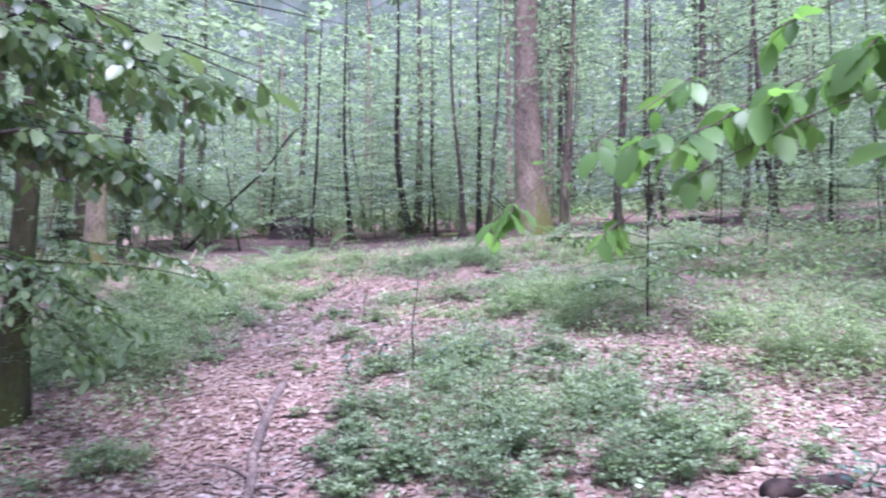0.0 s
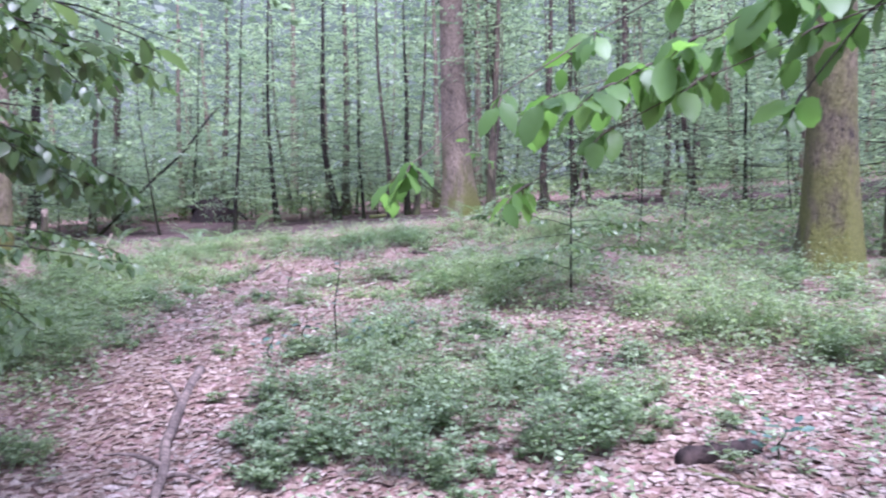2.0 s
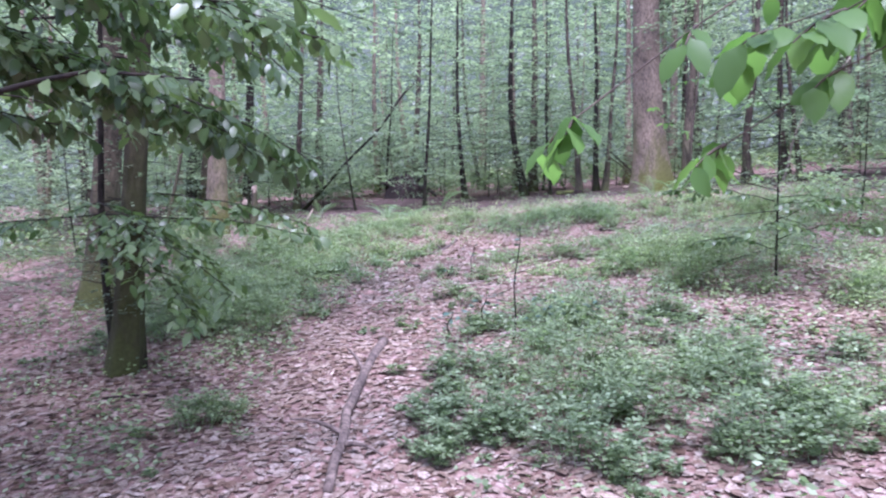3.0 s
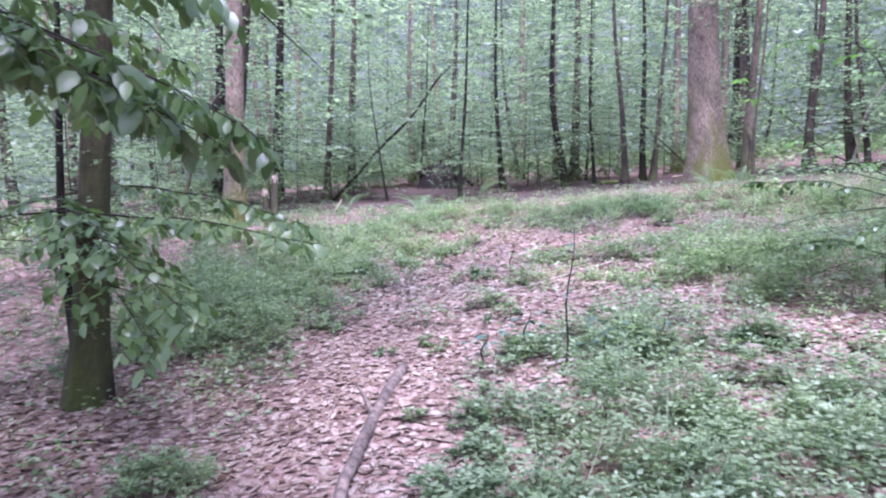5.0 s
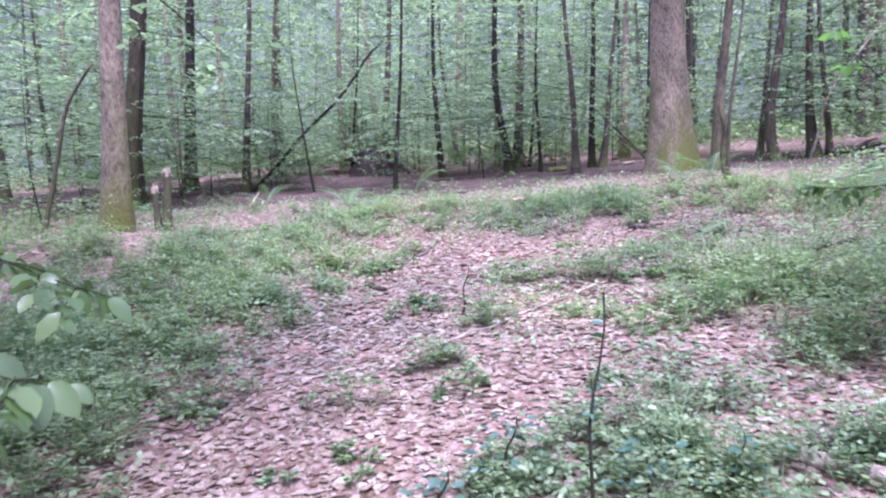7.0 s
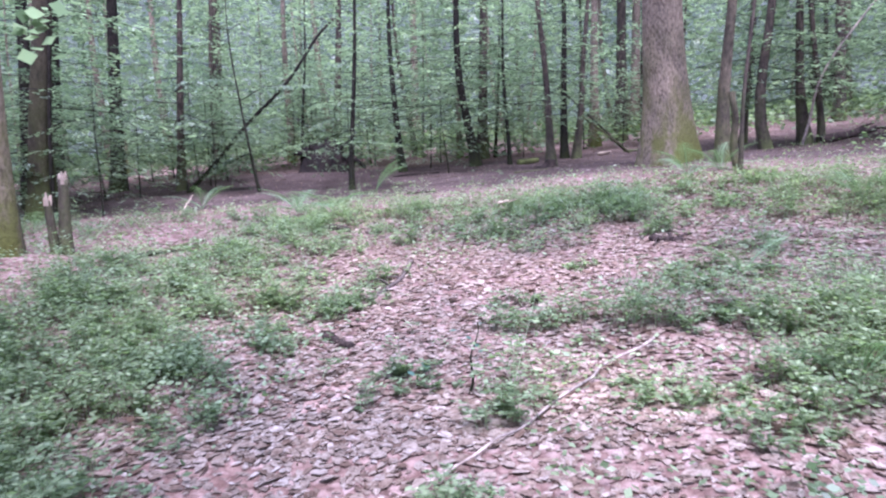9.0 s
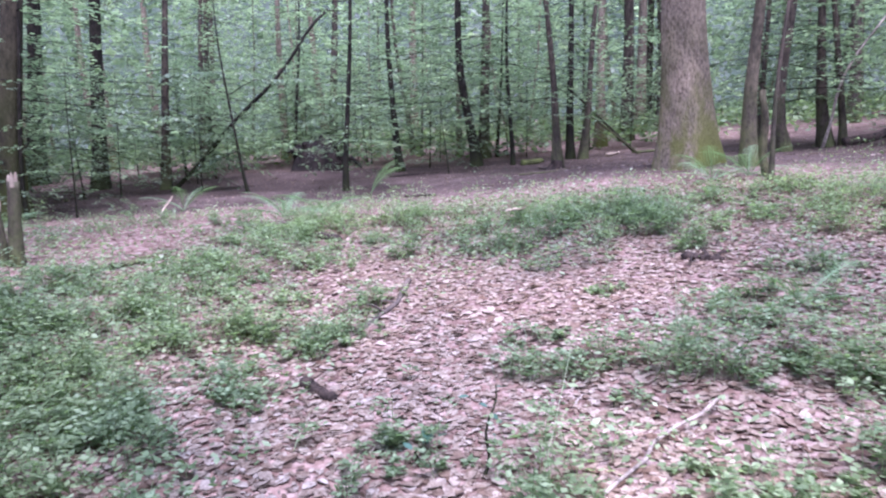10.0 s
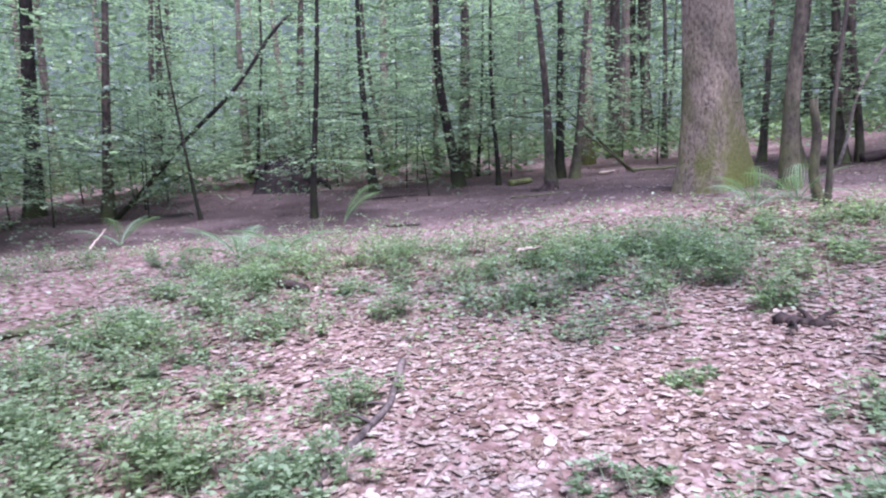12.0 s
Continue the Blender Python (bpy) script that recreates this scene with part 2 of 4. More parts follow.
def blades(pos, way, up, size, wide=0.55, fold=0.15, curl=0.0):
    """Leaf blades of two folded halves each: six corners, two faces."""
    way = unit(way)
    side = unit(np.cross(way, up))
    nor = np.cross(side, way)
    s = np.asarray(size)[:, None]
    prof = [(0.0, 0.0), (0.30, 0.46), (0.70, 0.40), (1.0, 0.0), (0.70, -0.40), (0.30, -0.46)]
    v = [pos + way * s * a + side * s * wide * b + nor * s * (fold * abs(b) - curl * a * a) for a, b in prof]
    v = np.stack(v, 1).reshape(-1, 3)
    k = np.arange(len(pos))[:, None] * 6
    f = np.concatenate([k + [0, 1, 2, 3], k + [0, 3, 4, 5]])
    return v, f


def diamonds(pos, way, up, size, wide=0.6):
    """Small or far leaves: one four-cornered face each."""
    way = unit(way)
    side = unit(np.cross(way, up))
    s = np.asarray(size)[:, None]
    v = np.stack([pos, pos + way * s * 0.5 + side * s * wide * 0.5, pos + way * s, pos + way * s * 0.5 - side * s * wide * 0.5], 1).reshape(-1, 3)
    k = np.arange(len(pos))[:, None] * 4
    return v, k + [0, 1, 2, 3]


# ---- the ground: one sheet, fine near the walk, coarse out to the horizon ----
def line(fine0, fine1, step, far):
    a = np.arange(fine0, fine1, step)
    g = np.array([0.5, 1.2, 2.2, 4, 7, 12, 22, 45, 90, 200, 500, 1200])
    g = g[g < far]
    return np.concatenate([(fine0 - g)[::-1], a, fine1 + g])


def bare_earth(u, v):
    """1 on the trodden strip of bare earth, 0 on leaf mould."""
    near = 18.7 - 0.22 * np.clip(u, -5.0, 3.0) + 0.5 * wobble(u, v, 0.5) + 0.25 * wobble(u, v, 1.7, 1)
    near = near - 1.1 * np.exp(-((u + 6.8) / 1.3) ** 2)
    far = 29.4 + 1.2 * wobble(u, v, 0.25, 2)
    a = 1 / (1 + np.exp(-np.clip((v - near) / 0.35, -30, 30)))
    b = 1 / (1 + np.exp(np.clip((v - far) / 0.8, -30, 30)))
    return a * b


us, vs = line(-14, 12, 0.14, 1500), line(-2, 34, 0.14, 1500)
gu, gv = np.meshgrid(us, vs)
gz = rise(gu, gv)
gp = lay(np.stack([gu, gv, gz], -1))
gp[..., 2] = np.clip(gp[..., 2], -8, 9)
nu, nv = len(us), len(vs)
i, j = np.meshgrid(np.arange(nv - 1), np.arange(nu - 1), indexing="ij")
gf = np.stack([i * nu + j, i * nu + j + 1, (i + 1) * nu + j + 1, (i + 1) * nu + j], -1)
gm = Batch().add(gp, gf).mesh("ground", GROUND)
gm.attributes.new("bare", "FLOAT", "POINT").data.foreach_set("value", bare_earth(gu, gv).ravel())
tagged(new("ground", gm), "sloping woodland floor of brown leaf mould with a bare trodden strip", "ground", kind="structure")

# ---- low green patches: u, v, half width, half depth, fullness, height ----
PATCHES = []


def patch(u, v, ru, rv, full, high):
    PATCHES.append((u, v, ru, rv, full, high))


patch(-0.05, 5.30, 0.72, 1.86, 1.3, 0.28)
patch(1.08, 4.36, 0.55, 0.82, 0.6, 0.22)
patch(-3.74, 9.29, 1.11, 2.39, 1.0, 0.30)
patch(2.12, 9.3, 1.39, 1.7, 1.0, 0.5)
patch(3.68, 11.07, 0.93, 1.56, 0.8, 0.35)
patch(-1.66, 16.61, 2.69, 1.51, 1.0, 0.30)
patch(-2.21, 4.78, 0.32, 0.99, 0.5, 0.20)
patch(-1.04, 10.49, 0.49, 1.29, 0.6, 0.20)
patch(-4.19, 9.43, 1.01, 2.46, 1.0, 0.30)
patch(-4.36, 12.85, 0.83, 1.83, 0.8, 0.30)
patch(-0.81, 10.09, 0.27, 0.75, 0.7, 0.25)
patch(0.18, 14.91, 1.30, 1.04, 1.0, 0.35)
patch(3.31, 14.43, 1.17, 1.88, 1.0, 0.40)
patch(1.79, 8.98, 0.47, 1.46, 1.0, 0.35)
patch(-0.97, 7.98, 0.32, 0.51, 0.5, 0.20)
patch(-3.50, 10.43, 0.61, 1.16, 1.0, 0.35)
patch(-3.75, 14.30, 0.60, 1.78, 0.7, 0.30)
patch(-2.12, 12.37, 0.40, 0.74, 0.6, 0.20)
patch(-2.70, 10.96, 0.24, 0.45, 0.7, 0.20)
patch(0.24, 15.23, 1.09, 1.23, 1.0, 0.35)
patch(2.77, 15.02, 0.67, 1.44, 1.0, 0.35)
patch(-0.74, 10.07, 0.30, 0.53, 0.8, 0.25)
patch(0.16, 11.04, 0.32, 0.34, 0.6, 0.20)
patch(0.92, 12.05, 0.29, 0.48, 0.7, 0.25)
patch(0.56, 9.87, 0.21, 0.35, 0.4, 0.20)
patch(-3.51, 13.49, 0.71, 1.40, 1.0, 0.35)
patch(-2.31, 14.85, 0.49, 1.09, 0.7, 0.25)
patch(0.1, 15.0, 1.2, 1.24, 1.0, 0.42)
patch(1.54, 15.73, 0.73, 0.99, 1.0, 0.30)
patch(-1.98, 12.17, 0.20, 0.46, 0.6, 0.30)
patch(-3.65, 14.61, 0.56, 0.70, 0.6, 0.25)
patch(4.62, 8.14, 1.11, 1.39, 0.8, 0.30)
patch(3.1, 5.8, 0.55, 0.8, 1.6, 0.55)
patch(6.19, 8.15, 0.65, 1.08, 0.9, 0.30)
patch(1.25, 4.82, 0.85, 1.34, 0.9, 0.22)
patch(3.66, 5.62, 0.80, 1.16, 0.8, 0.30)
patch(-3.17, 7.09, 0.66, 0.96, 1.0, 0.32)
patch(-3.79, 8.78, 0.92, 1.88, 1.0, 0.30)
patch(-3.96, 7.92, 0.88, 1.59, 0.9, 0.30)
patch(-4.14, 10.65, 1.11, 3.21, 0.9, 0.30)
patch(1.15, 11.06, 0.51, 1.45, 0.7, 0.30)
patch(0.10, 9.40, 0.38, 0.57, 0.5, 0.20)
patch(-2.73, 13.68, 0.37, 0.63, 0.7, 0.22)
patch(-2.60, 12.38, 0.37, 0.51, 0.8, 0.25)
patch(1.74, 10.36, 1.15, 1.64, 1.0, 0.35)
patch(-1.54, 7.42, 0.40, 0.61, 0.3, 0.15)
patch(-2.05, 16.74, 0.83, 1.20, 0.9, 0.28)
patch(-3.19, 15.51, 0.80, 1.59, 0.8, 0.28)
patch(-2.46, 9.01, 0.67, 1.49, 0.5, 0.20)
patch(0.29, 6.87, 0.91, 0.91, 0.8, 0.25)
patch(3.10, 7.31, 0.73, 1.10, 0.7, 0.25)
patch(-5.9, 12.5, 1.5, 1.3, 0.9, 0.35)
patch(-5.0, 10.9, 1.1, 1.5, 0.8, 0.30)
patch(-7.7, 12.3, 1.2, 1.2, 0.7, 0.30)
patch(6.8, 12.0, 2.6, 4.0, 0.55, 0.35)
patch(5.5, 16.6, 2.6, 2.2, 0.7, 0.35)
patch(8.6, 20.0, 3.0, 3.0, 0.4, 0.4)
patch(-7.6, 17.6, 2.2, 2.4, 0.5, 0.3)
patch(-7.6, 9.4, 2.2, 3.0, 0.3, 0.3)
patch(-3.0, 17.9, 2.2, 0.8, 0.7, 0.3)
patch(-10.5, 18.5, 2.4, 4.5, 0.5, 0.45)

# single tufts in the leafy clearing
for tu, tv, tr, th in ((-1.41, 9.93, 0.13, 0.24), (-0.81, 9.45, 0.17, 0.36), (-2.63, 10.73, 0.22, 0.22), (0.08, 10.75, 0.28, 0.26), (0.73, 11.53, 0.18, 0.3), (-0.04, 9.48, 0.14, 0.17),
                       (0.76, 10.49, 0.24, 0.26), (-2.37, 11.7, 0.2, 0.2), (-0.84, 11.5, 0.13, 0.15), (-0.46, 10.89, 0.22, 0.22), (0.09, 11.1, 0.15, 0.28), (-0.23, 12.78, 0.14, 0.14),
                       (-1.92, 11.93, 0.17, 0.22), (-2.33, 11.62, 0.18, 0.22), (0.8, 11.9, 0.25, 0.3), (1.45, 12.7, 0.25, 0.3), (-3.2, 12.13, 0.35, 0.3), (0.36, 8.91, 0.15, 0.16), (0.81, 9.39, 0.18, 0.2)):
    patch(tu, tv, tr, tr, 2.6, th)

rng = np.random.default_rng(7)


def bilberry(u, v, ru, rv, full, high):
    """A patch of low leafy sprigs with an uneven edge."""
    dense = 105 if v < 8.5 else 70
    n = int(np.pi * ru * rv * dense * full * (2.0 if v < 7.5 else 1.5))
    # tufts: sprigs crowd round a few centres, tallest in the middle
    c = max(3, n // 13)
    a, r = rng.uniform(0, 2 * np.pi, c), np.sqrt(rng.uniform(0, 1.9, c))
    tuft = rng.integers(0, c, n)
    du, dv = rng.normal(0, 0.1, n), rng.normal(0, 0.1, n)
    pu, pv, r = u + ru * (r * np.cos(a))[tuft] + du, v + rv * (r * np.sin(a))[tuft] + dv, r[tuft]
    mound = rng.uniform(0.55, 1.35, c)[tuft] * (0.45 + 0.75 * np.exp(-(du ** 2 + dv ** 2) / 0.016))
    keep = (0.75 * wobble(pu, pv, 1.6, u) + 0.75 * wobble(pu, pv, 3.7, v) + 0.8 - 0.7 * r ** 2 + 0.3 * full + rng.normal(0, 0.18, n)) > 0.44
    keep &= bare_earth(pu, pv + 1.5) < 0.5
    for cu, cv, cr in CLEAR:
        keep &= np.hypot(pu - cu, pv - cv) > cr
    pu, pv, r, mound = pu[keep], pv[keep], r[keep], mound[keep]
    n = len(pu)
    if n < 4:
        return
    foot = spot(pu, pv)
    tall = 1.45 * high * mound * (0.85 + 0.45 * wobble(pu, pv, 2.1, u + v)) * rng.uniform(0.6, 1.15, n) * (1.1 - 0.45 * np.minimum(r, 1.1) ** 2)
    lean = np.stack([rng.normal(0, 0.32, n), rng.normal(0, 0.32, n), np.ones(n)], -1)
    # side twigs in a rising fan, with small leaves to both sides of each
    twig, pair = (5, 8) if v < 8.5 else (4, 6)
    at = rng.uniform(0.22, 0.95, (n, twig, 1))
    out = rng.uniform(0, 2 * np.pi, (n, twig, 1)) + 0 * np.ones((1, 1, pair))
    o = np.stack([np.cos(out), np.sin(out), 0 * out], -1)
    sd = np.stack([-np.sin(out), np.cos(out), 0 * out], -1)
    long = tall[:, None, None] * rng.uniform(0.35, 0.85, (n, twig, 1)) * (1.25 - 0.6 * at)
    e = (np.arange(pair) + 0.6) / pair * np.ones((n, twig, 1))
    hand = np.where(np.arange(pair) % 2, 1.0, -1.0)[None, None, :, None]
    size = rng.uniform(0.027, 0.047, (n, twig, pair)) * (1.15 - 0.35 * e) * (1.0 if v < 8.5 else 1.15)
    pos = foot[:, None, None] + lean[:, None, None] * (tall[:, None, None] * at + 0 * e)[..., None] + o * (long * e)[..., None]
    pos[..., 2] += long * (0.5 * e - 0.35 * e * e) + rng.normal(0, 0.006, (n, twig, pair))
    way = o * 0.6 + sd * hand * rng.uniform(0.6, 1.1, (n, twig, pair, 1)) + np.array([0, 0, 1.0]) * rng.uniform(-0.15, 0.4, (n, twig, pair, 1))
    nor = np.array([0, 0, 1.0]) + rng.normal(0, 0.28, (n, twig, pair, 3))
    b = Batch().add(*diamonds(pos.reshape(-1, 3), way.reshape(-1, 3), nor.reshape(-1, 3), size.ravel(), 0.52))
    top = foot + lean * tall[:, None]
    w = np.array([0.0022, 0, 0])
    q = np.stack([foot - w, foot + w, top + w * 0.4, top - w * 0.4], 1).reshape(-1, 3)
    b.add(q, np.arange(len(q)).reshape(-1, 4))
    full_word = "dense" if full > 0.75 else "loose"
    tagged(new("bilberry_patch", b.mesh("bilberry_patch", BILBERRY, False)), full_word + " patch of low green bilberry sprigs on leaf litter", "undergrowth", "undergrowth patches", "stuff")


CLEAR = [(5.55, 8.5, 0.5), (-3.6, 5.8, 0.2), (2.38, 19.2, 0.55)]
for row in PATCHES:
    bilberry(*row)


def path_free(u, v):
    """How far from the trodden leafy path and the clearing; under 1 is on it."""
    line = np.array([(-1.1, 2.5), (-1.3, 5.0), (-1.6, 7.5), (-1.5, 9.5), (-1.2, 11.5), (-0.6, 12.6)])
    d = np.full(np.shape(u), 9.0)
    for a, b in zip(line[:-1], line[1:]):
        t = np.clip(((u - a[0]) * (b - a)[0] + (v - a[1]) * (b - a)[1]) / ((b - a) @ (b - a)), 0, 1)
        d = np.minimum(d, np.hypot(u - a[0] - t * (b - a)[0], v - a[1] - t * (b - a)[1]) / 0.75)
    return np.minimum(d, np.hypot((u - 0.2) / 1.3, (v - 12.6) / 1.1))


def strays(n, u0, u1, v0, v1, seed):
    """Single sprigs and small tufts strewn over the litter between the patches."""
    g = np.random.default_rng(seed)
    c = np.stack([g.uniform(u0, u1, n), g.uniform(v0, v1, n)], -1)
    k = 14
    p = np.repeat(c, k, 0) + g.normal(0, 0.10, (n * k, 2))
    keep = (path_free(p[:, 0], p[:, 1]) > 1.0 + g.normal(0, 0.15, n * k)) & (bare_earth(p[:, 0], p[:, 1]) < 0.3) & (np.repeat(wobble(c[:, 0], c[:, 1], 0.8, seed), k) > -0.3)
    p = p[keep]
    n = len(p)
    hi = g.uniform(0.02, 0.17, n)
    t = g.uniform(0, 2 * np.pi, n)
    way = np.stack([np.cos(t), np.sin(t), g.uniform(-0.1, 0.6, n)], -1)
    pos = spot(p[:, 0], p[:, 1])
    pos[:, 2] += hi
    b = Batch().add(*diamonds(pos, way, UP + g.normal(0, 0.35, (n, 3)), g.uniform(0.03, 0.06, n), 0.6))
    tagged(new("seedling_tufts", b.mesh("seedling_tufts", BILBERRY, False)), "small green seedlings strewn over the leaf litter", "undergrowth", kind="stuff")


UP = np.array([0, 0, 1.0])
strays(1500, -6, 5.5, 2.8, 10, 12)
strays(1700, -7, 6, 9, 19, 13)


# ---- fallen leaves ----
def litter(name, label, n, u0, u1, v0, v1, sizes, seed):
    g = np.random.default_rng(seed)
    u, v = g.uniform(u0, u1, n), v0 + (v1 - v0) * g.uniform(0, 1, n) ** 1.25
    keep = g.uniform(0, 1, n) > 0.93 * bare_earth(u, v)
    u, v = u[keep], v[keep]
    n = len(u)
    a = g.uniform(0, 2 * np.pi, n)
    way = np.stack([np.cos(a), np.sin(a), g.normal(0.03, 0.09, n)], -1)
    up = np.stack([g.normal(0, 0.15, n), g.normal(0, 0.15, n), np.ones(n)], -1)
    pos = spot(u, v, g.uniform(0.003, 0.011, n))
    way, up = way @ A3.T, up @ A3.T
    b = Batch().add(*blades(pos, way, up, sizes[0] + (sizes[1] - sizes[0]) * g.uniform(0, 1, n) ** 1.3, g.uniform(0.32, 0.85, n)[:, None], 0.12, g.uniform(-0.08, 0.16, n)[:, None]))
    tagged(new(name, b.mesh(name, LITTER, False)), label, "leaf litter", kind="stuff")


litter("leaf_litter", "dry curled pinkish-brown beech and oak leaves lying thickly", 46000, -4.5, 4.5, 2.4, 9.5, (0.026, 0.095), 3)
litter("leaf_litter", "dry curled pinkish-brown leaves lying thickly in the clearing", 54000, -5.0, 3.6, 9.0, 17.5, (0.026, 0.095), 4)
litter("leaf_litter", "scattered dry brown leaves farther off among the undergrowth", 22000, -11, 9, 6.0, 22.0, (0.05, 0.095), 5)

# crumbs of leaf and wood on the bare earth
crumb = np.random.default_rng(6)
cu, cv = crumb.uniform(-12, 9, 9000), crumb.uniform(18.5, 31, 9000)
ca = crumb.uniform(0, 2 * np.pi, 9000)
crumbs = Batch().add(*blades(spot(cu, cv, crumb.uniform(0.002, 0.012, 9000)), np.stack([np.cos(ca), np.sin(ca), crumb.normal(0.05, 0.15, 9000)], -1), UP + crumb.normal(0, 0.2, (9000, 3)), crumb.uniform(0.02, 0.07, 9000), 0.5, 0.2))
tagged(new("leaf_litter", crumbs.mesh("leaf_litter", LITTER, False)), "sparse crumbs of brown leaf on bare trodden earth", "leaf litter", kind="stuff")

# ---- trees ----
def stem(u, v, shape, height):
    """The line of a trunk from its foot through offsets (sideways, up), then on upward to its height."""
    z = float(rise(u, v))
    p = [lay([u, v, z - 0.15]), *[lay([u + du, v, z + dw]) for du, dw in shape]]
    p = np.array(p)
    d = unit(p[-1] - p[-2]) * 0.5 + UP
    left = height - (p[-1][2] - p[0][2])
    if left > 0.3:
        p = np.concatenate([p, [p[-1] + unit(d) * left * 0.5, p[-1] + unit(d) * left * 0.5 + unit(d + UP) * left * 0.5]])
    return p


def trunk_mesh(path, r, bark, seed=0, sides=10, lobes=0.25, rough=0.07, end=0.25):
    steps = max(8, int(12 + r * 40))
    q = bend(path, steps)
    f = np.linspace(0, 1, steps)
    q[1:-1, :2] += np.stack([np.sin(9 * f + seed), np.cos(7 * f + 2 * seed)], -1)[1:-1] * min(r, 0.07) * 0.35
    rad = r * (1 - (1 - end) * f) * (1 + 0.35 * np.exp(-f * 22))
    return Batch().add(*tube(q - path[0], rad, sides, lobes, rough, seed)).mesh("trunk", bark)


def crown_meshes(seed, branches, h0, h1, reach, per, leaf, bark, foliage, slope=0.2, ruffle=0.45):
    """Layered sprays of leaves on thin level branches, round an upright stem."""
    g = np.random.default_rng(seed)
    twigs, lv = Batch(), Batch()
    for k in range(branches):
        f = (k + g.uniform(0, 1)) / branches
        h = h0 + (h1 - h0) * f ** 1.25
        az = k * 2.4 + g.normal(0, 0.4)
        L = reach * (1 - 0.55 * f ** 1.5) * g.uniform(0.45, 1.1)
        o, sd = np.array([np.cos(az), np.sin(az), 0]), np.array([-np.sin(az), np.cos(az), 0])
        sl = slope + g.normal(0, 0.12)
        s = np.linspace(0, 1, 3)[:, None]
        twigs.add(*tube(UP * h + o * L * s + UP * (sl * L * s - 0.2 * L * s ** 2), [0.010 * L / 1.5, 0.006 * L / 1.5, 0.002], 3))
        n = int(per * L / reach)
        # leaves sit on side twigs, so that each branch carries a flat fan with gaps
        tw = g.integers(0, 9, n)
        st = 0.10 + 0.95 * (tw + 0.5) / 9
        tl = 0.5 * L * (1.12 - 0.8 * st)
        r = g.uniform(0, 1, n) ** 0.75
        s = st + 0.4 * r * tl / L + g.normal(0, 0.012, n)
        lat = np.where((tw + k) % 2, 1.0, -1.0) * tl * r + g.normal(0, 0.035, n)
        p = UP * h + o * (L * s)[:, None] + sd * lat[:, None] + UP * (sl * L * s - 0.2 * L * s ** 2 - 0.10 * np.abs(lat) + g.normal(0, 0.015, n))[:, None]
        way = o * 0.7 + sd * np.sign(lat)[:, None] * 0.8 + g.normal(0, 0.25, (n, 3)) * [1, 1, 0.4] + UP * g.uniform(-0.28, 0.05, n)[:, None]
        lv.add(*diamonds(p, way, UP + g.normal(0, ruffle, (n, 3)), leaf * g.uniform(0.7, 1.2, n), 0.68))
    return twigs.mesh("branchwork", bark), lv.mesh("crown", foliage, False)


SAPLING_CROWNS = [crown_meshes(20 + k, 44, 0.9 + 0.2 * k, 7.8, 2.4, 125, 0.112, BARK_DARK, BEECH, 0.08, 0.13) for k in range(5)]
WOOD_CROWNS = [crown_meshes(40 + k, 48, 1.2 + 0.5 * k, 11.0, 3.1, 105, 0.13, BARK_DARK, BEECH, 0.15, 0.18) for k in range(4)]
HIGH_CROWNS = [crown_meshes(60 + k, 44, 5.8, 14.0, 3.6, 85, 0.17, BARK_MID, BEECH, 0.35) for k in range(2)]


def tree(name, label, u, v, r, shape, height, bark, crown=None, turn=0.0, size=1.0, group="", sides=10, lobes=0.25, rough=0.07, category="tree", end=0.25):
    path = stem(u, v, shape, height)
    top = tagged(new(name), label, category, group)
    top.location = path[0]
    part("trunk", trunk_mesh(path, r, bark, u + v, sides, lobes, rough, end), top)
    if crown:
        off = path[min(2, len(path) - 1)] - path[0]
        m = pose(off[0] * 0.6, off[1] * 0.6, 0, 0, 0, turn) @ Matrix.Diagonal((size, size, size, 1))
        part("branchwork", crown[0], top, "thin level branches", m)["kind"] = "stuff"
        part("crown", crown[1], top, "layered light green leaves", m)
    return top


# dense crown added above the view to shade the litter left of the path
SHADE = crown_meshes(75, 64, 3.5, 8.0, 2.9, 130, 0.1, BARK_DARK, BEECH, 0.12, 0.25)
S, WC, HC = SAPLING_CROWNS, WOOD_CROWNS, HIGH_CROWNS
BIGT = tree("beech_tree", "stout grey-brown beech with moss on its flared foot", 2.4, 19.3, 0.365, [(-0.01, 1.1), (-0.02, 2.5)], 15, BARK_BEECH, HC[0], 40, 1.0, sides=28, lobes=0.24, rough=0.03, end=0.5)
OAK = tree("oak_tree", "thick furrowed oak trunk, mossy toward its foot", 5.5, 8.5, 0.285, [(0.05, 1.41), (0.12, 2.95)], 14, BARK_OAK, HC[1], 10, 1.0, sides=28, lobes=0.2, rough=0.05, end=0.55)
tree("beech_tree", "straight tan trunk with greenish lower bark", -6.5, 13.65, 0.172, [(0.22, 1.7), (0.42, 3.1)], 13, BARK_BEECH, HC[0], 200, 0.85, sides=18, lobes=0.25, rough=0.04)
tree("forked_beech_tree", "dark mossy leaning trunk standing in leaf litter", -3.52, 5.66, 0.088, [(0.28, 1.25), (0.47, 2.1)], 8, BARK_MOSS, SHADE, 35, 0.95, sides=16, lobes=0.5, end=0.5)
tree("beech_tree", "mid-brown mossy trunk behind low leaves", -5.5, 8.24, 0.17, [(0.31, 1.07), (0.6, 2.36)], 9, BARK_MOSS_PALE, SHADE, 170, 1.0, sides=16)
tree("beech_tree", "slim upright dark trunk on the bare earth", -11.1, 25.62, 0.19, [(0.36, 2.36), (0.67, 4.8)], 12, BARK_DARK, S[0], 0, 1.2)
